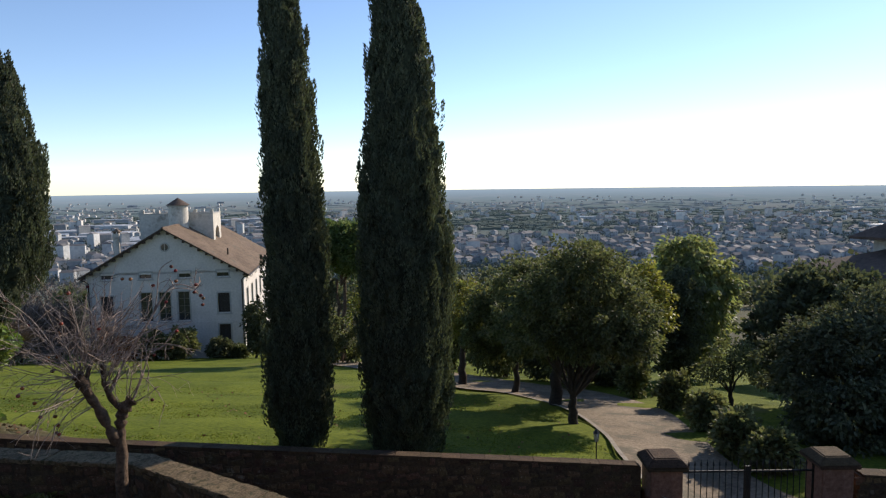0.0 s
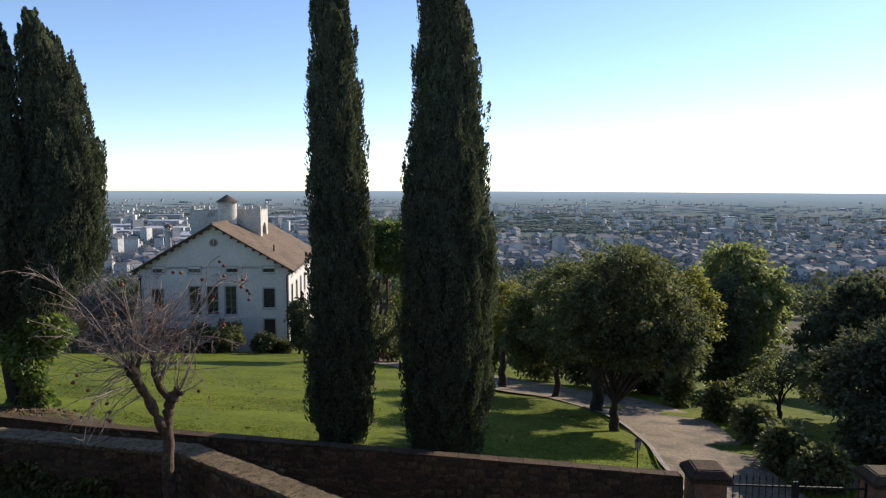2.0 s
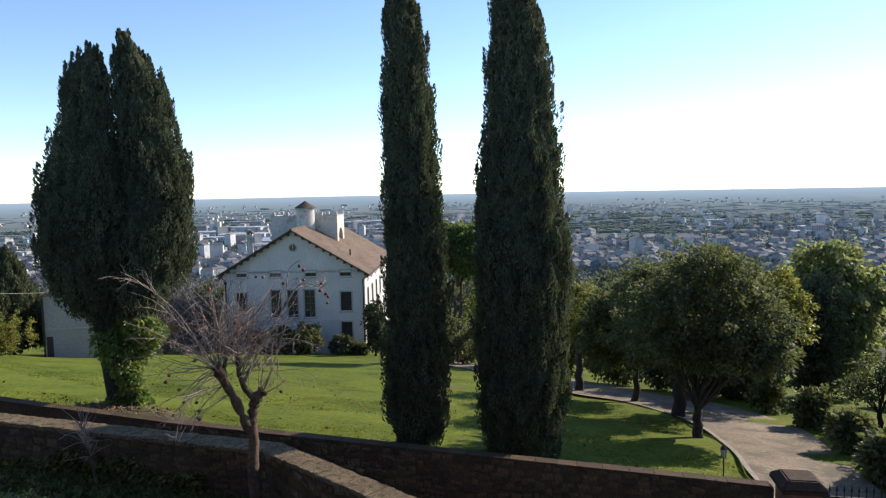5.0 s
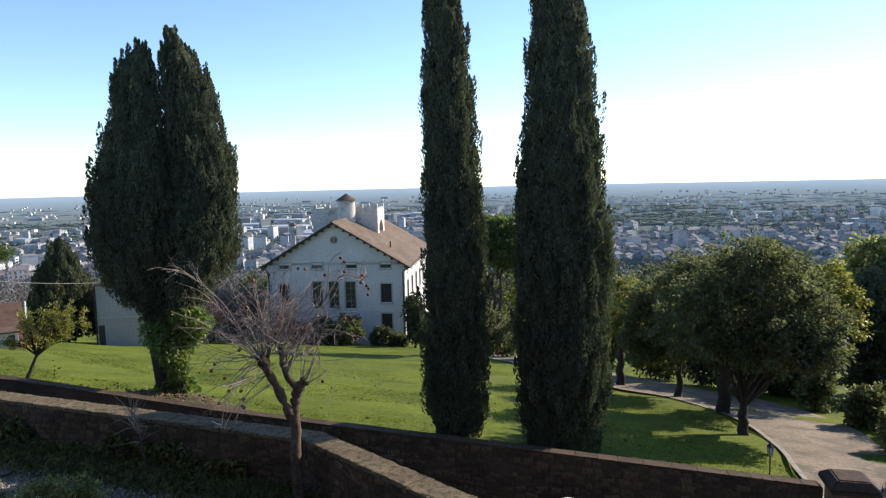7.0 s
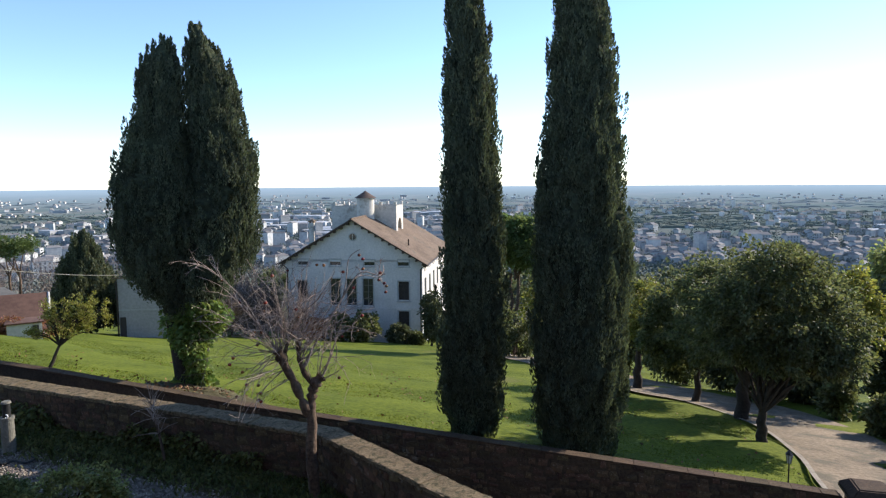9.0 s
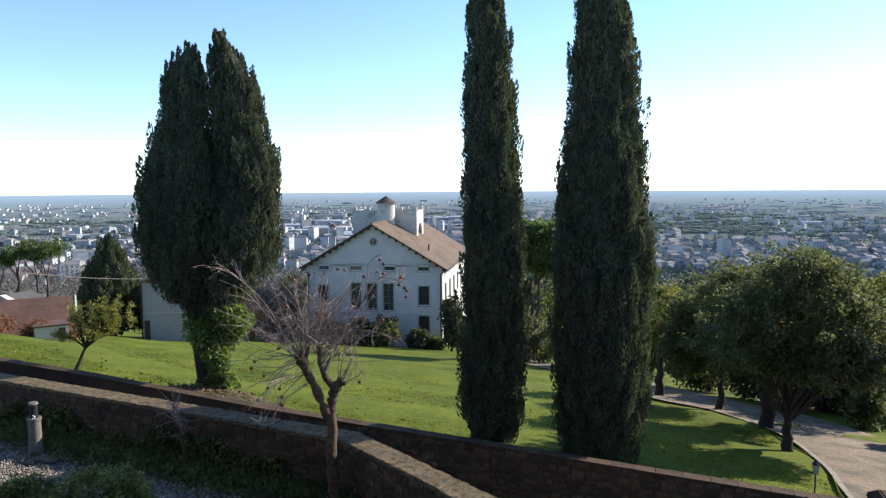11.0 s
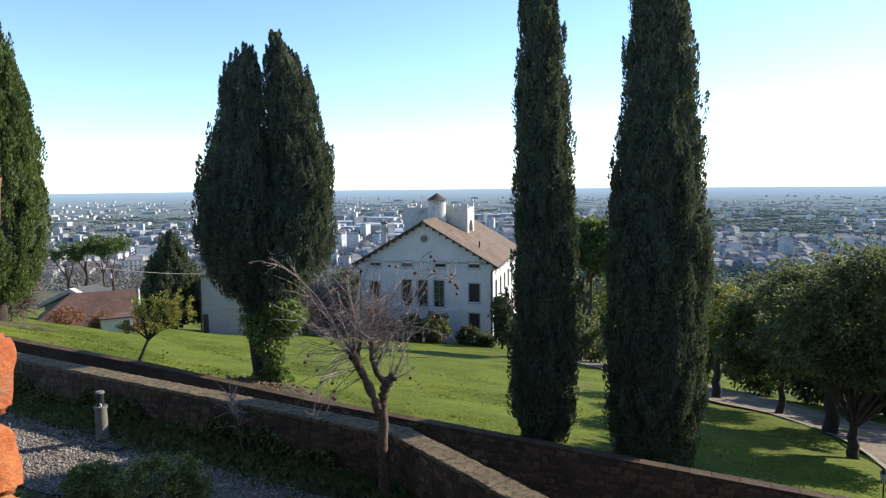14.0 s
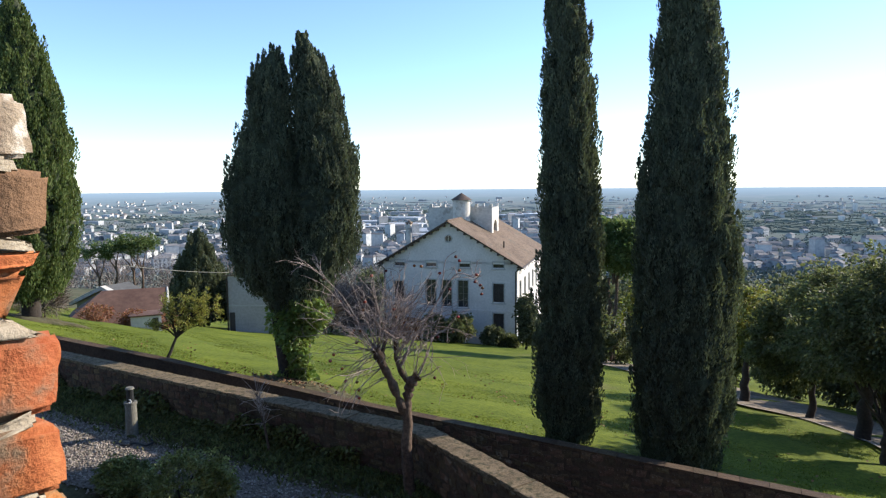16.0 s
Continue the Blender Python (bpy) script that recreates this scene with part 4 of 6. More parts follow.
def ivy_on(owner, n, seed):
    rng = np.random.default_rng(seed)
    h = rng.uniform(0, 1, n) ** 0.8
    a = rng.uniform(0, 2 * np.pi, n)
    spread = np.interp(h, [0, 0.12, 0.5, 0.85, 1], [0.7, 0.45, 0.65, 0.95, 0.7]) * (0.75 + 0.35 * np.sin(a * 2 + h * 9))
    rr = spread * np.sqrt(rng.uniform(0.1, 1, n))
    P = np.stack([rr * np.cos(a) + 0.1 + 0.25 * h, rr * np.sin(a), 0.05 + h * 2.6], -1)
    D = np.stack([np.cos(a), np.sin(a), rng.uniform(-0.6, 0.4, n)], -1) + rng.normal(scale=0.4, size=(n, 3))
    V, F = leaves(P, D, 0.13, 0.055, rng, 0.2)
    mesh_object("ivy", V, F, "ivy", owner, label="light green ivy on the trunk")


ivy_on(dcy, 6500, 5)
lc = (-28.4, 19.6)
WIDE = [(14.4, 0.1, 0.08), (12.5, 0.1, 0.62), (11.5, 0.1, 1.05), (10.3, 0.1, 1.36), (9.1, 0.1, 1.72), (7.9, 0.1, 1.87), (6.6, 0.1, 2.02), (5.4, 0.1, 2.14), (4.2, 0.1, 2.14), (2.9, 0.1, 2.0), (1.7, 0.05, 1.5), (0.9, 0, 0.8)]
cypress("cypress", (*lc, gz(*lc)), [(WIDE, 1100)], "large conical green cypress at the far end of the lawn", 15, trunk_r=0.4, trunk_h=7.0, foot=1.0, spray=0.9, per=110, leaf=0.15, mat="palecypress")


def branch_curve(p, q, sag, rng, n=6):
    p, q = np.array(p, float), np.array(q, float)
    t = np.linspace(0, 1, n)[:, None]
    w = rng.normal(scale=0.03 * np.linalg.norm(q - p), size=(n, 3)) * np.sin(np.pi * t)
    c = p * (1 - t) + q * t + w
    c[:, 2] += sag * np.sin(np.pi * t[:, 0])
    return c


def broad_tree(name, x, y, label, lobes, mat, clumps, per, leaf, seed, trunk_h, trunk_r, spread=0.32, trunks=1, droop=0.1, category="tree", group="", shell=0.55, bark="darkbark", z=None, clump_gap=1.0, lean=(0.0, 0.0), slim=0.32, limbs=0):
    """A tree or shrub: trunk, limbs to its lobes, and leaves in many small clumps. Lobes are ellipsoids (x, y, z, rx, ry, rz) from its foot."""
    rng = np.random.default_rng(seed)
    per, leaf = max(16, int(per * 0.5)), leaf * 1.3
    th = thing(name, (x, y, gz(x, y) if z is None else z), label, category, group)
    for k in range(trunks):
        off = (0 if trunks == 1 else 0.28 * (k - (trunks - 1) / 2), 0.1 * k)
        top = (off[0] * 2.2 + lean[0], off[1] + lean[1], trunk_h)
        V, F = tube(branch_curve((off[0], off[1], -0.2), top, 0, rng, 7), np.linspace(trunk_r * 1.25, trunk_r * 0.75, 7), 10)
        mesh_object("trunk", V, F, bark, th, smooth=True)
    centres = []
    for lb in lobes:
        lb = np.array(lb, float)
        for _ in range(limbs or (2 if len(lobes) < 6 else 1)):
            end = lb[:3] + lb[3:] * rng.uniform(-0.45, 0.45, 3)
            V, F = tube(branch_curve((lean[0], lean[1], trunk_h * 0.93), end, 0.1, rng, 7), np.linspace(trunk_r * (0.6 if limbs < 3 else 0.38), 0.012, 7), 6)
            mesh_object("limb", V, F, bark, th, smooth=True)
    vol = np.array([np.prod(lb[3:]) ** 0.7 for lb in lobes])
    which = rng.choice(len(lobes), clumps, p=vol / vol.sum())
    LB = np.array(lobes, float)[which]
    d = ball_dirs(clumps, rng)
    C = LB[:, :3] + LB[:, 3:] * d * (shell + (1 - shell) * rng.uniform(0, 1, (clumps, 1))) * (1 + 0.1 * rng.normal(size=(clumps, 1)))
    size = spread * rng.uniform(0.6, 1.35, clumps) * clump_gap
    off = ball_dirs(clumps * per, rng).reshape(clumps, per, 3) * (rng.uniform(0, 1, (clumps, per, 1)) ** 0.5) * size[:, None, None]
    off[..., 2] *= 0.75
    P = C[:, None] + off
    D = off * 1.2 / size[:, None, None] + d[:, None] * 0.6 + rng.normal(scale=0.5, size=(clumps, per, 3))
    D[..., 2] -= droop
    V, F = leaves(P.reshape(-1, 3), D.reshape(-1, 3), leaf, leaf * slim, rng, 0.15)
    mesh_object("crown", V, F, mat, th)
    return th


# row of evergreen trees along the drive
ROW = "evergreens along the drive"
broad_tree("evergreen_tree", 4.28, 21.7, "round-headed evergreen tree with a forked dark trunk beside the drive",
           [(0.4, 0.3, 4.1, 2.0, 2.0, 1.7), (1.5, 0.1, 3.5, 1.3, 1.5, 1.2), (-0.9, 0.4, 3.8, 1.5, 1.6, 1.25), (0.1, -0.1, 5.1, 1.5, 1.5, 1.05), (1.95, -0.2, 2.8, 0.85, 1.1, 0.7), (0.9, -0.4, 3.0, 1.2, 1.2, 0.75), (-0.4, -0.3, 3.1, 1.2, 1.2, 0.75)],
           "leaf", 700, 130, 0.09, 21, 1.0, 0.15, group=ROW, limbs=4, spread=0.3)
broad_tree("evergreen_tree", 4.47, 26.2, "dense evergreen tree with a thick straight trunk beside the drive",
           [(0, 0, 4.4, 2.1, 2.4, 1.9), (-0.8, -0.6, 3.5, 1.8, 1.8, 1.3), (-0.4, -0.3, 3.0, 1.9, 1.8, 1.0), (1.4, 0.2, 3.3, 1.5, 1.5, 1.2), (-1.1, 0.3, 4.9, 1.5, 1.5, 1.2), (1.3, 0.2, 4.7, 1.5, 1.4, 1.2)], "leaf", 560, 120, 0.1, 22, 2.3, 0.22, group=ROW, limbs=2)
broad_tree("evergreen_tree", 3.3, 30.2, "dense evergreen tree with a slim trunk beside the drive",
           [(-0.9, -0.3, 3.4, 1.7, 1.8, 1.6), (-0.4, 0, 4.3, 1.7, 1.9, 1.3), (-1.6, 0.2, 2.7, 1.1, 1.2, 1.1), (0.6, 0, 3.7, 1.5, 1.5, 1.4), (-0.6, -0.2, 2.3, 1.3, 1.3, 0.9)], "leaf", 480, 120, 0.1, 23, 1.7, 0.14, group=ROW)
broad_tree("evergreen_tree", 0.9, 33.6, "small lighter evergreen tree beside the drive",
           [(0.1, 0, 4.2, 1.25, 1.2, 1.4), (0.5, 0, 3.1, 1.1, 1.1, 1.0)], "leafy", 190, 100, 0.1, 24, 1.7, 0.2, group=ROW)
broad_tree("autumn_tree", 9.4, 30.8, "small tree with yellow-brown autumn leaves behind the evergreens",
           [(0.1, 0, 4.0, 1.2, 1.0, 1.7), (-0.2, 0.2, 5.4, 1.0, 0.9, 1.0)], "leafy", 130, 80, 0.12, 25, 1.3, 0.09)

# tall tree draped in pale foliage, farther along the drive
broad_tree("willow_tree", 13.3, 37.5, "tall drooping tree with yellow-green leaves beyond the drive",
           [(0.9, 0, 4.6, 2.0, 2.0, 3.2), (0.2, 0, 6.6, 1.6, 1.6, 1.7), (1.5, 0.2, 3.0, 1.7, 1.6, 2.4), (2.0, 0, 5.6, 1.2, 1.2, 1.5)], "willow", 420, 90, 0.2, 31, 2.0, 0.22, droop=0.9, spread=0.42)
broad_tree("dark_evergreen", 12.7, 35.6, "dark dense evergreen tree before a pale willow",
           [(-0.1, 0, 3.6, 1.25, 1.2, 2.6), (0.0, 0, 5.2, 0.9, 0.9, 1.1), (-0.1, 0, 1.8, 1.3, 1.2, 1.9)], "darkleaf", 300, 100, 0.13, 32, 1.6, 0.2, spread=0.4)

# big dark clipped evergreens beyond the gate
broad_tree("laurel_thicket", 12.0, 20.4, "large dark evergreen thicket behind the garden wall",
           [(0.5, 0, 2.0, 2.1, 2.0, 2.2), (1.9, 0.5, 2.7, 2.1, 1.8, 2.1), (-0.3, 0.2, 2.9, 1.2, 1.3, 1.1), (3.8, 0, 2.3, 2.4, 2.0, 2.5), (0.5, -0.8, 1.2, 2.1, 1.5, 1.6), (3.4, -0.8, 1.4, 2.6, 1.5, 1.9)], "darkleaf", 1000, 120, 0.115, 33, 1.0, 0.2, shell=0.7)
broad_tree("cedar_shrub", 14.9, 27.5, "feathery dark conifer behind the thicket",
           [(0, 0, 3.9, 1.4, 1.6, 2.2), (1.8, 0, 4.0, 1.6, 1.6, 2.0), (-1.2, 0, 2.7, 1.1, 1.2, 1.8)], "darkleaf", 330, 80, 0.2, 34, 2.2, 0.15, droop=-0.8)
broad_tree("fruit_tree", 11.2, 25.5, "small sparse fruit tree with pale leaves beyond the drive",
           [(-0.7, 0, 1.7, 0.8, 0.8, 0.55), (0.5, 0, 1.9, 0.9, 0.9, 0.65), (0, 0, 2.5, 0.8, 0.8, 0.5)], "shrub", 150, 30, 0.09, 35, 0.8, 0.1, spread=0.28, shell=0.3, limbs=4)
for k, (x, y, r, h) in enumerate(((8.95, 25.6, 0.52, 1.3), (8.5, 21.1, 0.46, 1.2), (8.0, 17.8, 0.42, 1.05), (8.4, 16.6, 0.5, 0.8), (8.6, 29.6, 0.6, 1.5), (6.2, 32.6, 1.0, 2.0))):
    broad_tree("oleander_shrub", x, y, "rounded glossy-leaved shrub at the edge of the gravel drive",
               [(0, 0, h * 0.55, r, r, h * 0.5), (0.2, 0.1, h * 0.75, r * 0.7, r * 0.7, h * 0.35)], "shrub", 110, 75, 0.13, 40 + k, 0.3, 0.05, spread=0.24, category="shrub", group="shrubs along the drive", droop=-0.3)

for k, (x, y, r, h) in enumerate(((3.6, 39.0, 1.8, 4.0), (6.4, 36.2, 1.7, 3.8), (0.6, 44.0, 2.0, 4.4), (9.2, 33.8, 1.5, 3.2), (-2.4, 50.5, 2.0, 4.6))):
    broad_tree("laurel_tree", x, y, "dense dark evergreen beyond the gravel drive", [(0, 0, h * 0.55, r, r, h * 0.5), (0.6, 0, h * 0.8, r * 0.7, r * 0.7, h * 0.35), (-0.8, 0, h * 0.4, r * 0.8, r * 0.8, h * 0.42)], "darkleaf" if k % 2 else "leaf", 230, 80, 0.16, 160 + k, 0.8, 0.14, spread=0.42, group="evergreens beyond the drive")

# trees and shrubs by the villa
broad_tree("umbrella_pine", -8.6, 55.0, "umbrella pine with a flat dark green crown and bare trunks",
           [(-0.8, 0, 9.6, 2.8, 2.5, 1.9), (1.7, 0, 9.3, 2.5, 2.3, 1.9), (0.3, 0, 10.9, 2.0, 1.9, 1.0)], "pine", 480, 90, 0.22, 51, 7.0, 0.16, trunks=2, spread=0.5, bark="bark", droop=-0.6)
broad_tree("evergreen_shrub", -9.5, 52.5, "dark clipped shrub beside the drive", [(0, 0, 2.0, 1.5, 1.5, 2.2), (2.2, 0, 1.6, 1.2, 1.2, 1.6)], "leaf", 160, 60, 0.2, 52, 0.6, 0.1, category="shrub", spread=0.4)
broad_tree("oak_tree", -5.6, 58.0, "half-bare tree behind the umbrella pine", [(0, 0, 6.0, 2.2, 2.0, 2.6), (-1.5, 0, 4.4, 1.6, 1.6, 2.0)], "leafy", 120, 40, 0.25, 57, 3.0, 0.15, spread=0.6, shell=0.3)
broad_tree("laurel_tree", -19.2, 66.5, "dark evergreen tree against the corner of the villa", [(0, 0, 3.8, 0.9, 1.0, 2.1), (0.4, 0, 2.2, 1.1, 1.2, 1.9)], "darkleaf", 170, 70, 0.22, 53, 1.2, 0.12, spread=0.45)
for k, (x, y, rx, h, mt, nm) in enumerate(((-29.2, 64.8, 1.4, 2.9, "shrub", "oleander_shrub"), (-26.6, 65.5, 1.8, 3.1, "shrub", "oleander_shrub"), (-31.6, 64.2, 1.2, 2.2, "red", "russet_shrub"), (-23.0, 66.8, 1.2, 1.9, "darkleaf", "round_shrub"), (-21.3, 67.2, 0.8, 1.1, "shrub", "low_shrub"), (-33.8, 63.5, 1.2, 1.7, "leaf", "round_shrub"))):
    broad_tree(nm, x, y, {"red": "russet-leaved shrub before the white villa", "darkleaf": "dark rounded shrub at the foot of the villa wall"}.get(mt, "tall loose flowering shrub before the white villa"),
               [(0, 0, h * 0.5, rx, rx, h * 0.5), (0.3, 0, h * 0.68, rx * 0.8, rx * 0.8, h * 0.36)], mt, 150, 55, 0.24, 60 + k, 0.4, 0.05, spread=0.34, category="shrub", group="shrubs before the villa", droop=-0.3)

# left of the lawn: leaning young tree, pines, conifer, sheds
SHOOTS = [(0.55 + 0.62 * math.cos(2.4 * k) * (0.35 + 0.07 * k), 0.62 + 0.62 * math.cos(2.4 * k) * (0.35 + 0.07 * k) + 0.35 * math.sin(2.4 * k), 1.55 + 0.06 * (k % 4), 0.14, 0.14, 0.5 + 0.05 * (k % 3)) for k in range(11)]
broad_tree("young_fruit_tree", -16.1, 15.25, "small leaning tree with thin yellow-green leaves on the lawn",
           SHOOTS + [(0.5, 0.6, 1.2, 0.75, 0.75, 0.22), (-0.15, -0.15, 1.15, 0.3, 0.3, 0.2)],
           "leafy", 360, 34, 0.046, 71, 0.75, 0.05, spread=0.11, shell=0.1, droop=-1.2, lean=(0.28, 0.3), limbs=3)
for k, (x, y, h, r) in enumerate(((-59.6, 48.7, -0.9, 1.3), (-58.4, 49.8, 0.0, 1.7), (-57.0, 50.7, -0.4, 1.4), (-56.5, 51.3, -0.1, 1.6))):
    z = gz(x, y)
    top = -0.2 + h - z
    broad_tree("umbrella_pine", x, y, "umbrella pine with a tall bare trunk and flat crown", [(0, 0, top - 0.2, r, r, 0.65), (0.8, 0.5, top + 0.35, r * 0.6, r * 0.6, 0.55), (-1.2, -0.6, top - 0.1, r * 0.5, r * 0.5, 0.5)], "pine", 60, 100, 0.14, 80 + k, top - 2.6, 0.13, spread=0.42, limbs=1, bark="bark", droop=-0.5, group="umbrella pines")
kx, ky = -42.0, 44.2
CONE = [(8.1, 0, 0.08), (7.0, 0, 0.8), (5.6, 0, 1.6), (3.6, 0, 2.4), (1.6, 0, 3.0), (0.5, 0, 2.5)]
cypress("dark_conifer", (kx, ky, gz(kx, ky)), [(CONE, 620)], "broad dark conifer behind the outbuildings", 90, trunk_r=0.3, trunk_h=6.0, foot=0.6, spray=1.1, per=90, leaf=0.22, mat="darkleaf")
broad_tree("dark_evergreen", kx + 3.0, ky + 1.8, "dark spreading evergreen beside the conifer", [(0, 0, 3.4, 2.2, 2.2, 1.9), (1.6, 0.6, 2.6, 1.6, 1.6, 1.8)], "darkleaf", 240, 80, 0.2, 91, 1.6, 0.2, spread=0.5, shell=0.5)
for k, (x, y) in enumerate(((-33.0, 26.6), (-31.5, 27.8), (-30.4, 28.8))):
    broad_tree("russet_shrub", x, y, "low russet shrub before the shed", [(0, 0, 0.45, 0.8, 0.8, 0.5)], "red", 60, 40, 0.09, 95 + k, 0.2, 0.03, spread=0.3, category="shrub", group="russet shrubs")
for k, (x, y, r) in enumerate(((-30.9, 22.0, 1.0), (-35.6, 24.2, 1.2))):
    broad_tree("bare_shrub", x, y, "leafless greyish shrub at the lawn's far edge", [(0, 0, 1.1, r, r, 1.0)], "bare", 120, 60, 0.4, 98 + k, 0.3, 0.04, spread=0.35, category="shrub", group="bare shrubs", slim=0.022, droop=-0.8)
for k, (x, y, h) in enumerate(((-38.7, 57.2, 4.6), (-39.6, 61.0, 5.4), (-40.4, 64.8, 5.8), (-40.6, 69.0, 6.0), (-43.5, 62.0, 5.6))):
    broad_tree("bare_tree", x, y, "leafless mauve-brown tree with fine branches beside the villa", [(0, 0, h * 0.55, 2.0, 1.8, h * 0.48), (0.8, 0.3, h * 0.45, 1.7, 1.6, h * 0.4)], "bare", 130, 70, 0.75, 101 + k, h * 0.3, 0.1, spread=0.7, group="bare trees by the villa", slim=0.028, droop=-0.9, shell=0.2)


def roof_slab(quad, thick):
    """A roof plane of some thickness under its upper corners."""
    bm = bmesh.new()
    a = [bm.verts.new(p) for p in quad]
    b = [bm.verts.new((p[0], p[1], p[2] - thick)) for p in quad]
    bm.faces.new(a), bm.faces.new(b[::-1])
    for i in range(len(quad)):
        bm.faces.new((a[i], b[i], b[(i + 1) % len(quad)], a[(i + 1) % len(quad)]))
    bmesh.ops.recalc_face_normals(bm, faces=bm.faces[:])
    return bm


def shed():
    th = new("garden_shed")
    th.matrix_world = pose(-34.4, 30.4, -3.88, 0, 0, 45)
    tagged(th, "low outbuilding with a dark red-brown tiled roof hipped at one end", "shed")
    H, top, W = 1.7, 3.05, 2.5
    part("wall", box_bm(-3.2, -W, -2.5, 1.7, W, H - 0.1), "tower", th)
    bm = bmesh.new()
    a = [bm.verts.new(p) for p in ((1.699, -W, H - 0.1), (1.699, W, H - 0.1), (1.699, 0, top - 0.15))]
    b = [bm.verts.new((1.45, p.co.y, p.co.z)) for p in a]
    bm.faces.new(a), bm.faces.new(b[::-1])
    part("gable", bm, "tower", th)
    for sy in (-1, 1):
        part("roof", roof_slab([(-3.8, sy * 3.0, H - 0.28), (2.0, sy * 3.0, H - 0.28), (2.0, 0, top), (-1.7, 0, top)], 0.1), "shedroof", th)
        V, F = tube([(2.02, 0, top - 0.03), (2.02, sy * 3.0, H - 0.3)], [0.08, 0.08], 4)
        mesh_object("bargeboard", V, F, "trim", th, label="pale bargeboard")
    part("hip_end", roof_slab([(-3.8, -2.99, H - 0.29), (-1.71, 0, top - 0.01), (-3.8, 2.99, H - 0.29)], 0.1), "shedroof", th)


shed()


def back_shed():
    th = new("gabled_shed")
    th.matrix_world = pose(-37.15, 30.45, -4.22, 0, 0, 95)
    tagged(th, "small gabled outbuilding with a grey roof and broad pale verge", "shed")
    top, foot, W, L, R_ = 3.4, 2.25, 2.7, 2.3, 1.3
    low = top - (top - foot) * R_ / W
    part("wall", box_bm(0.2, -R_ + 0.2, -2.5, L - 0.2, W - 0.3, foot), "tower", th)
    for y, z in ((W, foot), (-R_, low)):
        part("roof", roof_slab([(0, y, z), (L, y, z), (L, 0, top), (0, 0, top)], 0.09), "greyroof", th)
        part("verge", roof_slab([(-0.12, y, z + 0.03), (0.3, y, z + 0.03), (0.3, 0, top + 0.03), (-0.12, 0, top + 0.03)], 0.26), "tower", th, "broad pale verge board")
    bm = bmesh.new()
    a = [bm.verts.new(p) for p in ((0.2, -R_ + 0.2, foot), (0.2, W - 0.3, foot), (0.2, 0, top - 0.12))]
    b = [bm.verts.new((0.4, p.co.y, p.co.z)) for p in a]
    bm.faces.new(a), bm.faces.new(b[::-1])
    part("gable", bm, "tower", th)


M["greyroof"] = material("grey_sheet_roof", (0.07, 0.07, 0.068), (0.12, 0.12, 0.115), 0.95, 4, 0.6, 0.3, 8, specular=0.1)
back_shed()


def annex():
    th = new("outbuilding")
    th.matrix_world = pose(-37.25, 42.3, -6.6, 0, 0, 24)
    tagged(th, "plain white stuccoed outbuilding with a low tiled roof", "building")
    def slab(x0, x1, q):
        bm = bmesh.new()
        a = [bm.verts.new((x0, y, z)) for y, z in q]
        b = [bm.verts.new((x1, y, z)) for y, z in q]
        bm.faces.new(a), bm.faces.new(b[::-1])
        for i in range(len(q)):
            bm.faces.new((a[i], b[i], b[(i + 1) % len(q)], a[(i + 1) % len(q)]))
        return bm
    part("wall", slab(0, 4.6, [(0, -2), (0, 4.9), (6, 3.7), (6, -2)]), "annexwall", th)
    part("roof", slab(-0.25, 4.85, [(-0.2, 4.944), (-0.2, 5.03), (6.3, 3.73), (6.3, 3.645)]), "tile", th)
    part("band", box_bm(0, -0.03, 2.4, 4.6, -0.003, 2.5), "trim", th)
    V, F = tube([(-0.07, -0.07, 4.8), (-0.07, -0.07, -2)], [0.06, 0.06], 8)
    mesh_object("downpipe", V, F, "pipe", th)
    # thin dark strip up the left end of the wall
    w = part("door", box_bm(0.08, -0.04, -1.0, 0.5, -0.004, 1.9), "shutter", th)


annex()


def low_hut():
    th = new("low_hut")
    x, y = -30.3, 27.6
    z = gz(x, y)
    th.matrix_world = pose(x, y, z, 0, 0, 46.5)
    tagged(th, "low whitewashed hut with a thin tiled roof before the shed", "hut")
    top = -1.75 - z
    part("wall", box_bm(-0.8, 0, -0.5, 0.8, 1.4, top, 0.01), "white", th)
    part("roof", box_bm(-0.9, -0.1, top + 0.002, 0.9, 1.5, top + 0.08, 0.02), "shedroof", th)
    # narrow door of the hut
    part("door", box_bm(0.35, -0.03, -0.4, 0.65, -0.004, top - 0.12), "shutter", th)


low_hut()


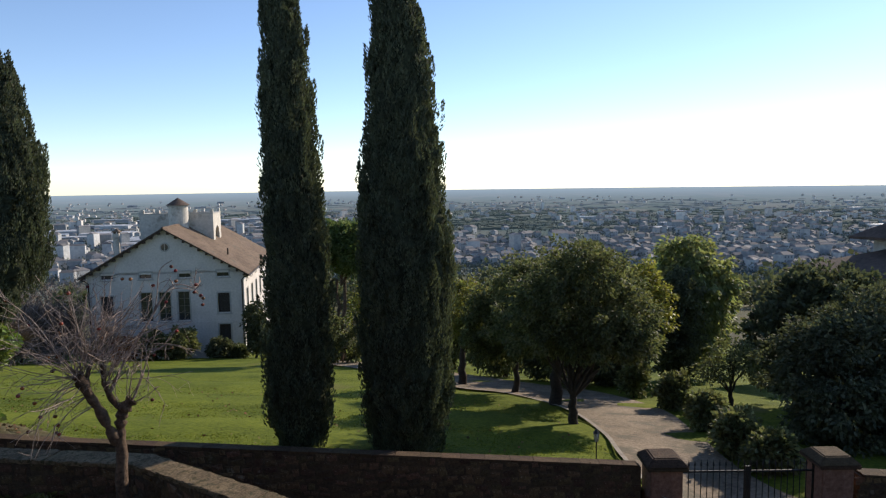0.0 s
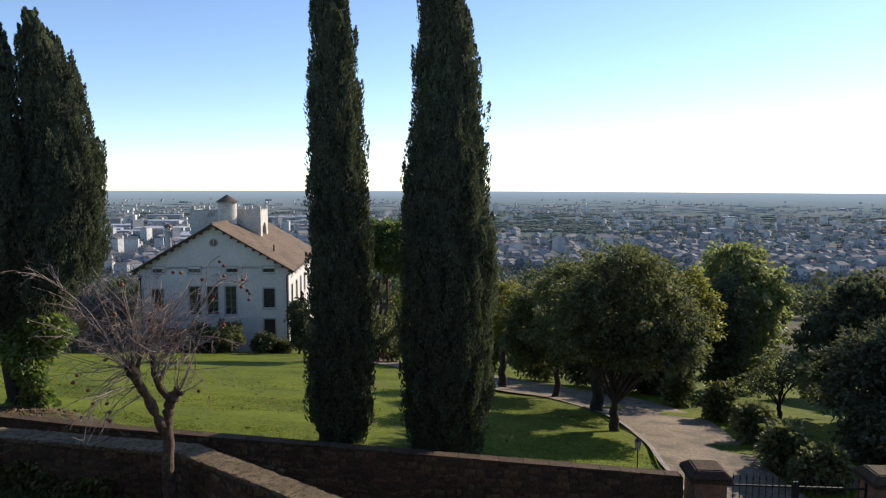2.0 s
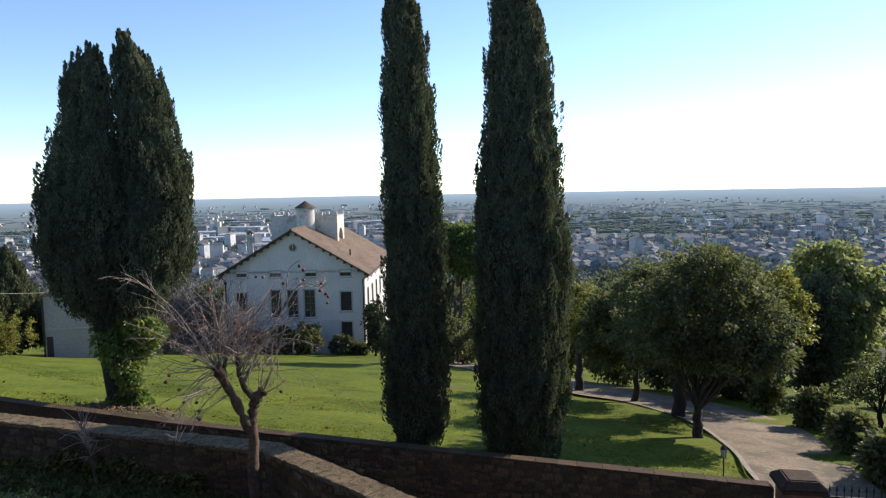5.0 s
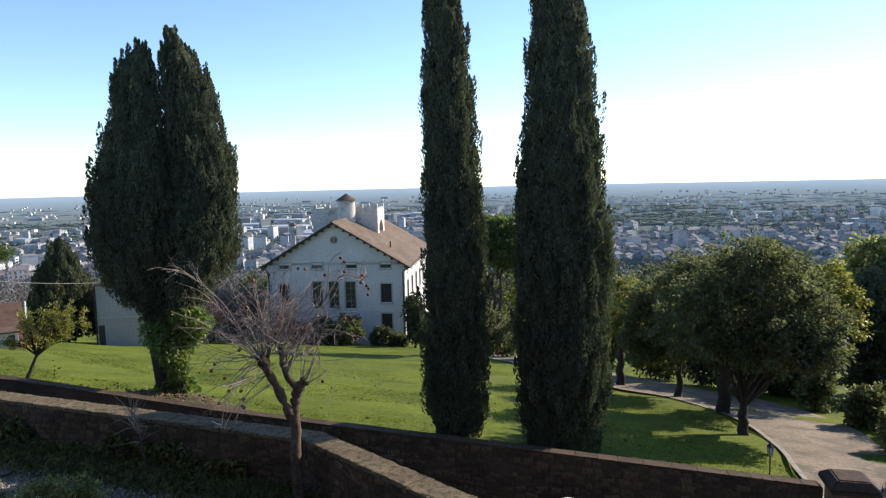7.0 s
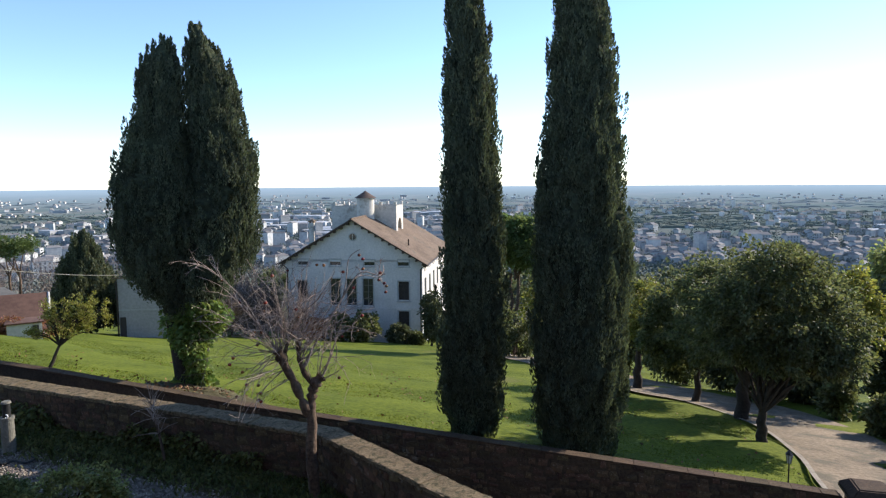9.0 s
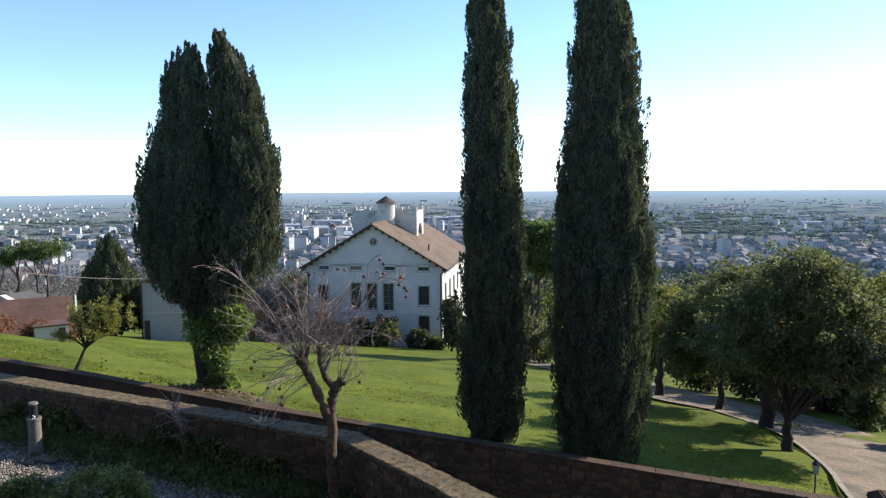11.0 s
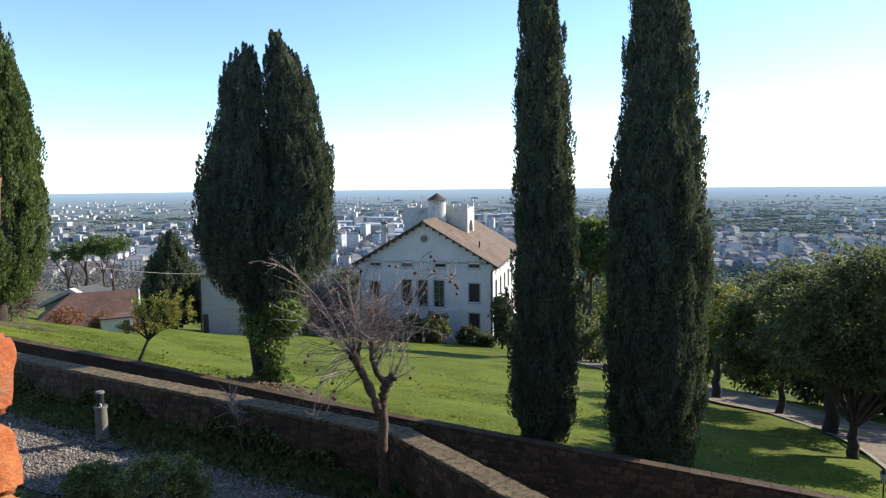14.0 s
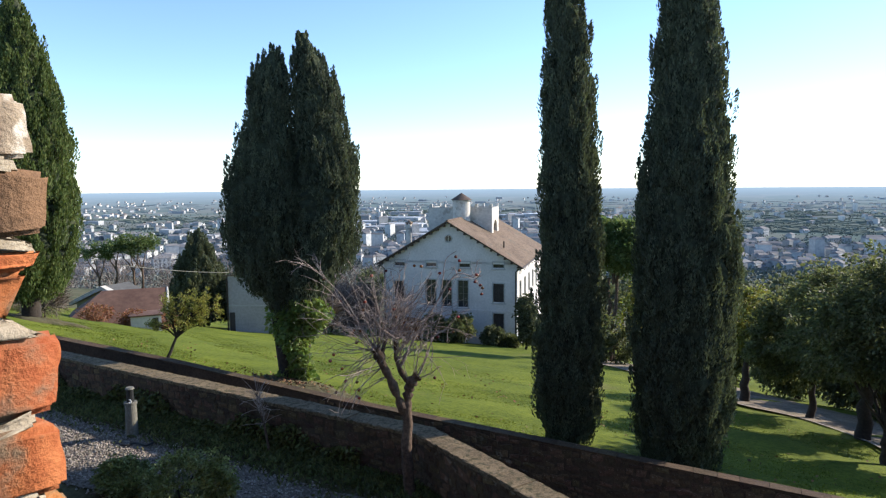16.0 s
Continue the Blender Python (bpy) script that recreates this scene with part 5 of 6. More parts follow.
def hillside_house():
    th = new("hillside_house")
    th.matrix_world = pose(28.5, 38.2, -6.3, 0, 0, 30)
    tagged(th, "house with a stepped brown tiled hip roof among dark trees", "house")
    part("wall", box_bm(-4.2, -3.6, -3, 4.2, 3.6, 6.6), "tower", th)
    part("wall", box_bm(-2.2, -2.0, 6.6, 2.6, 2.4, 8.5), "tower", th)

    def hip(cx, cy, z, hx, hy, rise):
        bm = bmesh.new()
        base = [bm.verts.new((cx + a * hx, cy + b * hy, z)) for a, b in ((-1, -1), (1, -1), (1, 1), (-1, 1))]
        low = [bm.verts.new((v.co.x, v.co.y, z - 0.15)) for v in base]
        r = hx - hy
        top = [bm.verts.new((cx - max(r, 0.3), cy, z + rise)), bm.verts.new((cx + max(r, 0.3), cy, z + rise))]
        bm.faces.new((base[0], base[1], top[1], top[0])), bm.faces.new((base[2], base[3], top[0], top[1]))
        bm.faces.new((base[1], base[2], top[1])), bm.faces.new((base[3], base[0], top[0]))
        bm.faces.new(low)
        for i in range(4):
            bm.faces.new((base[i], low[i], low[(i + 1) % 4], base[(i + 1) % 4]))
        return bm
    part("roof", hip(0, 0, 6.6, 6.2, 5.4, 1.7), "darkroof", th)
    part("roof", hip(0.2, 0.2, 8.5, 3.4, 3.1, 1.8), "darkroof", th)
    for x in (-2.4, 0.4, 2.6):
        w = part("window", box_bm(x - 0.45, -3.64, 3.6, x + 0.45, -3.604, 5.2), "glass", th)
        part("sill", box_bm(x - 0.55, -3.72, 3.48, x + 0.55, -3.604, 3.598), "trim", w)


hillside_house()


# ---- bare persimmon tree on the terrace ----
def persimmon():
    rng = np.random.default_rng(7)
    th = thing("persimmon_tree", (-5.17, 10.28, 0.05), "leafless persimmon tree with grey twigs and hanging red fruit", "tree", turn=26)
    trunk = [(0.04, 0.0, -0.1), (0.0, 0, 0.4), (-0.02, 0.02, 0.9), (0.01, 0.02, 1.35), (-0.03, 0.02, 1.62)]
    V, F = tube(smooth_path(trunk, 22), np.interp(np.linspace(0, 1, 22), [0, 0.1, 0.8, 1], [0.155, 0.105, 0.088, 0.115]) * (1 + 0.07 * rng.normal(size=22)), 14)
    mesh_object("trunk", V, F, "bark", th, smooth=True)
    limbs = [([(-0.05, 0.02, 1.5), (-0.12, 0.0, 1.7), (-0.19, -0.02, 1.88), (-0.27, -0.04, 2.11), (-0.4, -0.06, 2.38), (-0.5, -0.08, 2.62), (-0.54, -0.1, 2.72)], 0.085, 0.085),
             ([(0.0, 0.03, 1.52), (0.01, 0.05, 1.72), (0.03, 0.05, 1.9), (0.09, 0.05, 2.06), (0.2, 0.05, 2.17)], 0.075, 0.095),
             ([(-0.4, -0.02, 2.38), (-0.42, 0.06, 2.6), (-0.34, 0.12, 2.85), (-0.2, 0.2, 3.15)], 0.05, 0.018),
             ([(0.04, 0.05, 2.0), (-0.12, 0.1, 2.28), (-0.19, 0.14, 2.52), (-0.19, 0.18, 2.82)], 0.05, 0.028),
             ([(0.2, 0.05, 2.15), (0.32, 0.1, 2.4), (0.44, 0.15, 2.72), (0.55, 0.2, 3.0)], 0.018, 0.008),
             ([(-0.12, 0.12, 2.3), (0.17, 0.2, 2.85), (0.5, 0.25, 3.35), (0.74, 0.25, 3.75), (0.95, 0.3, 3.95), (1.25, 0.3, 3.86)], 0.024, 0.009),
             ([(0.6, 0.25, 3.5), (0.66, 0.25, 3.8), (0.72, 0.25, 4.2), (0.92, 0.25, 4.36)], 0.014, 0.007),
             ([(-0.5, -0.08, 2.6), (-0.78, -0.1, 3.1), (-1.08, -0.15, 3.65), (-1.45, -0.2, 4.05)], 0.015, 0.005)]
    for pts, a, b in limbs:
        n = 16
        V, F = tube(smooth_path(pts, n), np.linspace(a, b, n) * (1 + 0.2 * rng.normal(size=n)), 9)
        mesh_object("limb", V, F, "bark" if a > 0.04 else "twig", th, smooth=True)
    bases = [smooth_path(l[0], 10)[4:] for l in limbs]
    twigs, tips = [], []

    def twig(p, d, length, r, depth):
        n = 9
        pts = [np.array(p, float)]
        d = unit(np.array(d, float))
        for _ in range(n):
            d = unit(d + rng.normal(scale=0.11, size=3) + np.array([0, 0, -0.03 if depth else 0.0]))
            pts.append(pts[-1] + d * length / n)
        twigs.append(tube(pts, np.linspace(r, r * 0.45, n + 1), 4))
        tips.append(pts[-1])
        if depth < 2:
            for _ in range(int(rng.integers(2, 5)) if depth == 0 else int(rng.integers(1, 3))):
                k = int(rng.integers(3, n))
                side = unit(d + rng.normal(scale=0.75, size=3))
                twig(pts[k], side, length * rng.uniform(0.3, 0.55), r * 0.65, depth + 1)
    for li, count, mean, lo, hi in ((0, 26, (-0.2, -0.1, 1.0), 0.7, 1.6), (0, 14, (-0.95, 0, 0.45), 0.6, 1.4), (2, 34, (0.2, 0.1, 1.0), 0.6, 1.4), (3, 40, (0.35, 0.1, 1.0), 0.6, 1.45), (1, 8, (0.4, 0, 0.9), 0.5, 1.1), (4, 8, (0.4, 0, 0.6), 0.3, 0.7), (5, 8, (0.4, 0.1, 0.4), 0.2, 0.6), (7, 5, (-0.5, 0, 0.8), 0.3, 0.9)):
        for _ in range(count):
            b = bases[li]
            p = b[int(rng.integers(len(b) // 2 if li == 0 else 0, len(b)))] + rng.normal(scale=0.02, size=3)
            twig(p, np.array(mean) + rng.normal(scale=0.45, size=3), rng.uniform(lo, hi), rng.uniform(0.006, 0.011), 0)
    low = []
    for _ in range(13):
        p = bases[0][int(rng.integers(1, 5))]
        d = np.array([-0.9, rng.normal(scale=0.4), rng.uniform(-0.55, 0.1)])
        n0 = len(tips)
        twig(p, d, rng.uniform(0.6, 1.25), 0.008, 1)
        low += tips[n0:]
    for V, F in twigs[:290]:
        mesh_object("twig", V, F, "twig", th)
    V, F = merged(twigs[290:])
    tagged(mesh_object("brushwood", V, F, "twig", th), kind="stuff")
    bm = bmesh.new()
    bmesh.ops.create_uvsphere(bm, u_segments=8, v_segments=5, radius=0.032)
    for v in bm.verts:
        v.co.z *= 0.88
    me = bpy.data.meshes.new("fruit")
    bm.to_mesh(me)
    bm.free()
    me.materials.append(M["fruit"])
    me.polygons.foreach_set("use_smooth", [True] * len(me.polygons))
    places = [tips[int(i)] for i in rng.choice(len(tips), 26, replace=False)] + low[:9]
    places += [np.array(p) + rng.normal(scale=0.05, size=3) for p in ((0.92, 0.25, 4.3), (0.97, 0.25, 4.22), (0.93, 0.28, 4.1), (1.25, 0.3, 3.8), (1.32, 0.3, 3.83), (1.36, 0.3, 3.78), (0.75, 0.25, 3.75), (0.6, 0.25, 3.9), (-1.45, -0.2, 4.0))]
    for p in places:
        ob = new("fruit", me)
        ob.parent = th
        ob.matrix_basis = pose(p[0], p[1], p[2] - 0.045, *rng.uniform(-25, 25, 3))


persimmon()


def sapling():
    rng = np.random.default_rng(9)
    th = thing("bare_sapling", (-8.75, 10.86, 0.0), "thin bare sapling against the terrace wall", "sapling")
    pts = [(0.1, 0, -0.05), (0.0, 0, 0.5), (-0.12, 0.0, 0.95), (-0.2, 0.02, 1.25)]
    V, F = tube(smooth_path(pts, 10), np.linspace(0.03, 0.016, 10), 6)
    mesh_object("stem", V, F, "bark", th)
    tw = []
    for k in range(54):
        b = smooth_path(pts, 10)[int(rng.integers(4, 10))]
        d = unit(np.array([rng.normal(scale=0.5), rng.normal(scale=0.4), rng.uniform(-0.2, 1.0)]))
        q = b + d * rng.uniform(0.2, 0.5)
        tw.append(tube(branch_curve(b, q, 0.02, rng, 5), np.linspace(0.008, 0.004, 5), 4))
    for V, F in tw:
        mesh_object("twig", V, F, "twig", th)


sapling()


def stone_post():
    x, y = -12.15, 10.5
    th = thing("stone_post", (x, y, 0.0), "short round stone post with a dark metal fitting on top", "post")
    bm = cyl_bm(0.135, -0.05, 0.78, 20, top=0.12)
    part("shaft", bm, "poststone", th, smooth=False)
    part("collar", cyl_bm(0.14, 0.781, 0.83, 20), "poststone", th)
    fitting = part("fitting", cyl_bm(0.08, 0.831, 1.12, 14, top=0.075), "iron", th, "dark metal cylinder")
    part("lid", cyl_bm(0.1, 1.121, 1.16, 14, top=0.08), "poststone", fitting)
    ring = [(0.1 + 0.036 * math.cos(a), -0.1, 0.88 + 0.036 * math.sin(a)) for a in np.linspace(-2.4, 2.0, 12)]
    V, F = tube(ring, [0.012] * 12, 6)
    mesh_object("hook", V, F, "plastic", fitting, label="white curved tap")


stone_post()


def garden_hose():
    pts = [(-12.12, 10.02, 0.085), (-11.75, 9.97, 0.085), (-11.65, 10.14, 0.085), (-11.34, 10.13, 0.085), (-11.33, 10.34, 0.085), (-11.53, 10.43, 0.085)]
    V, F = tube(smooth_path(pts, 40), [0.022] * 40, 7)
    tagged(mesh_object("garden_hose", V, F, "iron", smooth=True), "black rubber hose lying loose on the gravel", "hose")


garden_hose()
for k, (x, y, r, h) in enumerate(((-8.2, 8.0, 0.56, 1.2), (-7.75, 8.35, 0.27, 1.12), (-10.15, 8.5, 0.42, 0.6), (-9.65, 8.35, 0.34, 0.46), (-10.9, 7.1, 0.55, 0.5))):
    broad_tree("box_bush", x, y, "clipped rounded green box bush beside the gravel path", [(0, 0, h * 0.5, r, r, h * 0.5)], "box", int(220 * r / 0.5), 60, 0.05, 120 + k, 0.2, 0.03, spread=0.1, category="bush", group="bushes by the gravel path", z=0.0, droop=-0.4, shell=0.75)


# ---- weeds and fallen leaves ----
def scatter():
    rng = np.random.default_rng(17)
    n = 17000
    x = rng.uniform(-24, -3.2, n)
    y = terrace_edge(x) - np.abs(rng.normal(scale=0.5, size=n)) - 0.02
    P = np.stack([x, y, np.full(n, 0.05)], -1)
    D = np.stack([rng.normal(scale=0.5, size=n), rng.normal(scale=0.5, size=n), np.ones(n)], -1)
    k = 9000
    x2 = rng.uniform(-24, -6.5, k)
    cover = 0.62 * (0.65 + 0.35 * np.sin(x2 * 1.3 + np.sin(x2 * 3.1)))
    P2 = np.stack([x2, terrace_edge(x2) - np.abs(rng.normal(scale=0.05, size=k)) - 0.02, 0.05 + cover * rng.uniform(0, 1, k) ** 1.4], -1)
    D2 = np.stack([rng.normal(scale=0.8, size=k), -np.abs(rng.normal(scale=0.5, size=k)), rng.uniform(-0.6, 1, k)], -1)
    V, F = merged([leaves(P, D, 0.19, 0.02, rng, 0.3), leaves(P2, D2, 0.1, 0.032, rng, 0.3)])
    tagged(mesh_object("weeds", V, F, "weed"), "low green weeds along the foot of the wall", "weeds", kind="stuff")
    n = 420
    x, y = rng.uniform(-22, 4.5, n), rng.uniform(14.9, 30, n)
    P = np.stack([x, y, ground_z(x, y) + 0.04], -1)
    D = np.stack([rng.normal(size=n), rng.normal(size=n), rng.uniform(-0.1, 0.3, n)], -1)
    V, F = leaves(P, D, 0.09, 0.035, rng)
    k = 170
    x, y = rng.normal(-11.6, 0.9, k), 14.75 + np.abs(rng.normal(0.9, 0.5, k))
    P2 = np.stack([x, y, ground_z(x, y) + 0.14], -1)
    V2, F2 = leaves(P2, np.stack([rng.normal(size=k), rng.normal(size=k), rng.uniform(0, 0.5, k)], -1), 0.1, 0.035, rng)
    V, F = merged([(V, F), (V2, F2)])
    tagged(mesh_object("fallen_leaves", V, F, "leaflitter"), "scattered brown fallen leaves on the lawn", "leaves", kind="stuff")
    n = 120000
    x = rng.uniform(-30, 4.5, n)
    y = 14.75 + np.abs(rng.normal(scale=9.0, size=n))
    lumps = np.sin(x * 2.3 + np.sin(y * 1.7)) * np.sin(y * 2.9 + np.sin(x * 1.1)) + rng.normal(scale=0.7, size=n)
    inside = (x < np.interp(y, [p[1] for p in DRIVE_IN], [p[0] for p in DRIVE_IN]) - 0.2) & (lumps > -0.2)
    x, y = x[inside], y[inside]
    n = len(x)
    P = np.stack([x, y, ground_z(x, y)], -1)
    D = np.stack([rng.normal(scale=0.6, size=n), rng.normal(scale=0.6, size=n), np.ones(n)], -1)
    V, F = leaves(P, D, 0.052, 0.011, rng, 0.35)
    tagged(mesh_object("grass_tufts", V, F, "grasstuft"), "short uneven grass along the garden wall", "grass", kind="stuff")


def pebbles():
    rng = np.random.default_rng(29)
    n = 14000
    x = rng.uniform(-17, -4.6, n)
    y = terrace_edge(x) - 1.0 - rng.uniform(0, 2.2, n) + 0.1 * rng.normal(size=n)
    r = rng.uniform(0.014, 0.034, n)
    O = np.array([(1, 0, 0), (0, 1, 0), (-1, 0, 0), (0, -1, 0), (0, 0, 0.7), (0, 0, -0.7)])
    a = rng.uniform(0, 6.28, n)
    ca, sa = np.cos(a)[:, None], np.sin(a)[:, None]
    st = rng.uniform(0.6, 1.3, (n, 1))
    X = (O[None, :, 0] * ca - O[None, :, 1] * sa * st) * r[:, None] + x[:, None]
    Y = (O[None, :, 0] * sa + O[None, :, 1] * ca * st) * r[:, None] + y[:, None]
    Z = O[None, :, 2] * r[:, None] + 0.062
    V = np.stack([X, Y, Z], -1).reshape(-1, 3)
    T = np.array([(0, 1, 4), (1, 2, 4), (2, 3, 4), (3, 0, 4), (1, 0, 5), (2, 1, 5), (3, 2, 5), (0, 3, 5)])
    F = (T[None] + 6 * np.arange(n)[:, None, None]).reshape(-1, 3)
    tagged(mesh_object("loose_gravel", V, F, "pebble"), "loose grey and white gravel on the path", "gravel", kind="stuff")


pebbles()
M["grasstuft"] = material("grass_blades", (0.05, 0.075, 0.008), (0.15, 0.175, 0.02), 0.8, 2, 0.4, 0.0, vary=0.45, translucent=0.4)
scatter()


def earth_patch(x, y, rx, ry, turn, seed):
    rng = np.random.default_rng(seed)
    n, m = 40, 8
    a = np.linspace(0, 2 * np.pi, n, endpoint=False)
    edge = 1 + 0.18 * np.sin(3 * a + seed) + 0.1 * np.sin(7 * a + 2 * seed) + 0.06 * rng.normal(size=n)
    t = np.linspace(0, 1, m)[:, None]
    u, v = rx * t * edge * np.cos(a), ry * t * edge * np.sin(a)
    c, s_ = math.cos(turn), math.sin(turn)
    X, Y = x + c * u - s_ * v, np.maximum(y + s_ * u + c * v, 14.66)
    Z = ground_z(X, Y) + 0.1 * (1 - t ** 2) + 0.05 - 0.1 * (t > 0.99) + 0.02 * rng.normal(size=X.shape) * (t < 0.95)
    V = np.stack([X, Y, Z], -1).reshape(-1, 3)
    i, j = np.meshgrid(np.arange(m - 1), np.arange(n), indexing="ij")
    F = np.stack([i * n + j, i * n + (j + 1) % n, (i + 1) * n + (j + 1) % n, (i + 1) * n + j], -1).reshape(-1, 4)
    tagged(mesh_object("bare_earth", V, F[:, ::-1].copy(), "soil", smooth=True), "bare brown earth in the lawn", "earth", kind="structure")


earth_patch(-12.0, 16.1, 1.3, 0.8, 0.4, 2)
earth_patch(-10.5, 15.45, 1.7, 0.55, -0.05, 3)
earth_patch(-28.0, 19.8, 2.0, 1.2, 0.0, 5)


def street_lamp():
    x, y = -0.66, 13.3
    z = -0.87 - 1.1
    th = thing("street_lamp", (x, y, z), "low lane lamp with a pale domed head before the wall", "street lamp")
    V, F = tube([(0, 0, -0.1), (0, 0, 0.9)], [0.045, 0.035], 10)
    mesh_object("pole", V, F, "iron", th)
    bm = bmesh.new()
    bmesh.ops.create_uvsphere(bm, u_segments=24, v_segments=12, radius=0.24)
    bmesh.ops.delete(bm, geom=[v for v in bm.verts if v.co.z < -0.01], context="VERTS")
    for v in bm.verts:
        v.co.z = v.co.z * 0.5 + 0.9
    part("dome", bm, "plastic", th, "pale enamel dome", smooth=True)
    part("globe", cyl_bm(0.1, 0.78, 0.9, 16, top=0.14), "lampglass", th)


street_lamp()

# ---- overhead cable ----
V, F = tube([(-32.6 - 4.4 * f, 28.2 + 14.0 * f, 1.0 - 2.4 * f - 0.12 * math.sin(math.pi * f)) for f in np.linspace(0, 1, 20)], [0.022] * 20, 5)
tagged(mesh_object("overhead_cable", V, F, "poststone"), "slack pale overhead cable to the outbuilding", "cable")


# ---- town on the plain ----
def town():
    rng = np.random.default_rng(42)

    def house_geo(x, y, w, d, h, a, z):
        c, s = math.cos(a), math.sin(a)
        B = [(-w / 2, -d / 2), (w / 2, -d / 2), (w / 2, d / 2), (-w / 2, d / 2)]
        W = [(x + c * u - s * v, y + s * u + c * v) for u, v in B]
        walls = [(p[0], p[1], zz) for zz in (z - 3, z + h) for p in W]
        wf = [(i, (i + 1) % 4, 4 + (i + 1) % 4, 4 + i) for i in range(4)]
        e = 1.06
        R4 = [(x + e * (c * u - s * v), y + e * (s * u + c * v), z + h) for u, v in B]
        rid = [(x + c * u, y + s * u, z + h + d * 0.22) for u in (-w / 2 * 0.75, w / 2 * 0.75)]
        rf = [(0, 1, 5, 4), (2, 3, 4, 5), (1, 2, 5), (3, 0, 4)]
        return walls, wf, R4 + rid, rf

    bm = box_bm(-0.6, -0.03, -0.75, 0.6, 0.03, 0.75)
    pane = bpy.data.meshes.new("window")
    bm.to_mesh(pane)
    bm.free()
    pane.materials.append(M["townpane"])
    # nearest blocks, each a thing of its own
    for k in range(70):
        az = radians(rng.uniform(-38, 56))
        r = rng.uniform(560, 1100)
        x, y = -r * math.sin(az), r * math.cos(az)
        w, d, h = rng.uniform(10, 24), rng.uniform(9, 13), rng.choice([6.5, 6.5, 9.5, 12.5])
        a = rng.choice([0.3, 0.3 + math.pi / 2, 0.9]) + rng.normal(scale=0.1)
        z = gz(x, y)
        wl, wf, rv, rf = house_geo(0, 0, w, d, h, 0, 0)
        th = new("town_house")
        th.matrix_world = pose(x, y, z, 0, 0, math.degrees(a))
        tagged(th, "pale plastered town house with a tiled hip roof", "building", "houses of the town")
        mesh_object("wall", wl, wf, "townwall", th)
        mesh_object("roof", rv, rf, "townroof", th)
        for fl in range(int(h // 3)):
            for i in range(int(w // 3.2)):
                for v in (-d / 2 - 0.05, d / 2 + 0.05):
                    ob = new("window", pane)
                    ob.parent = th
                    ob.matrix_basis = pose(-w / 2 + 1.8 + i * 3.2, v, 1.75 + fl * 3)
    store = [([], [], [], []), ([], [], [], [])]
    for k in range(6000):
        az = radians(rng.uniform(-45, 62))
        r = 1 / rng.uniform(1 / 3100, 1 / 560)
        x, y = -r * math.sin(az), r * math.cos(az)
        if math.sin(x * 0.006 + 1.3) * math.sin(y * 0.004 + 0.4) + rng.normal(scale=0.5) < -0.1 and r > 800:
            continue
        if r < 1150 and rng.uniform() < 0.4:
            continue
        w, d, h = rng.uniform(6, 13), rng.uniform(6, 9), rng.choice([3.5, 5, 6.5, 8.5])
        if r > 1500:
            w, h = w * 0.75, h * 0.75
        if rng.uniform() < 0.03 and r < 2000:
            w, h = w * 1.4, rng.uniform(12, 19)
        a = 0.3 + rng.choice([0, math.pi / 2, 0.6]) + rng.normal(scale=0.15)
        a_, b_, c_, d_ = house_geo(x, y, w, d, h, a, gz(x, y))
        # houses past 1250 m go to the haze-paled copies
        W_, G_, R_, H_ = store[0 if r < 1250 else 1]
        G_ += [tuple(i + len(W_) for i in f) for f in b_]
        W_ += a_
        H_ += [tuple(i + len(R_) for i in f) for f in d_]
        R_ += c_
    t = new("town")
    tagged(t, "hazy small town of pale houses spread over the plain", "town", kind="stuff")
    for (W_, G_, R_, H_), wm, rm in zip(store, ("townwall", "hazywall"), ("townroof", "hazyroof")):
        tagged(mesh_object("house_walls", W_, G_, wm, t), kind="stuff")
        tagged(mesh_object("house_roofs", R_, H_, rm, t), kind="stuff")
    sv, sf = [], []
    for k in range(95):
        az = radians(rng.uniform(-45, 60) if k > 34 else rng.uniform(16, 34))
        r = 1 / rng.uniform(1 / 3000, 1 / 900) if k > 34 else rng.uniform(780, 1500)
        x, y = -r * math.sin(az), r * math.cos(az)
        w, d, h = (rng.uniform(25, 80), rng.uniform(15, 35), rng.uniform(6, 9)) if k <= 34 else (rng.uniform(15, 38), rng.uniform(10, 20), rng.uniform(5, 8))
        a = 0.25 + rng.normal(scale=0.12)
        c, s = math.cos(a), math.sin(a)
        z = gz(x, y)
        o = len(sv)
        for zz in (z - 3, z + h):
            for u, v in ((-w / 2, -d / 2), (w / 2, -d / 2), (w / 2, d / 2), (-w / 2, d / 2)):
                sv.append((x + c * u - s * v, y + s * u + c * v, zz))
        sf += [tuple(o + i for i in f) for f in ((0, 1, 5, 4), (1, 2, 6, 5), (2, 3, 7, 6), (3, 0, 4, 7), (4, 5, 6, 7))]
    tagged(mesh_object("industrial_sheds", sv, sf, "shedwhite", t), kind="stuff")

    # trees between the houses, hedgerows on the plain, woods on the flank of the hill
    def tree_stuff(name, n, az0, az1, r0, r1, size, per, mat, label, hmul=1.0, leaf=0.24, slim=0.45, rise=0.0):
        az = np.radians(rng.uniform(az0, az1, n))
        r = 1 / rng.uniform(1 / r1, 1 / r0, n)
        x, y = -r * np.sin(az), r * np.cos(az)
        z = ground_z(x, y)
        hgt = rng.uniform(0.6, 1.25, n) * size * hmul
        wid = rng.uniform(0.3, 0.55, n) * size
        d = ball_dirs(n * per, rng).reshape(n, per, 3)
        P = np.stack([x, y, z + hgt * 0.55], -1)[:, None] + d * np.stack([wid, wid, hgt * 0.5], -1)[:, None] * rng.uniform(0.55, 1.05, (n, per, 1))
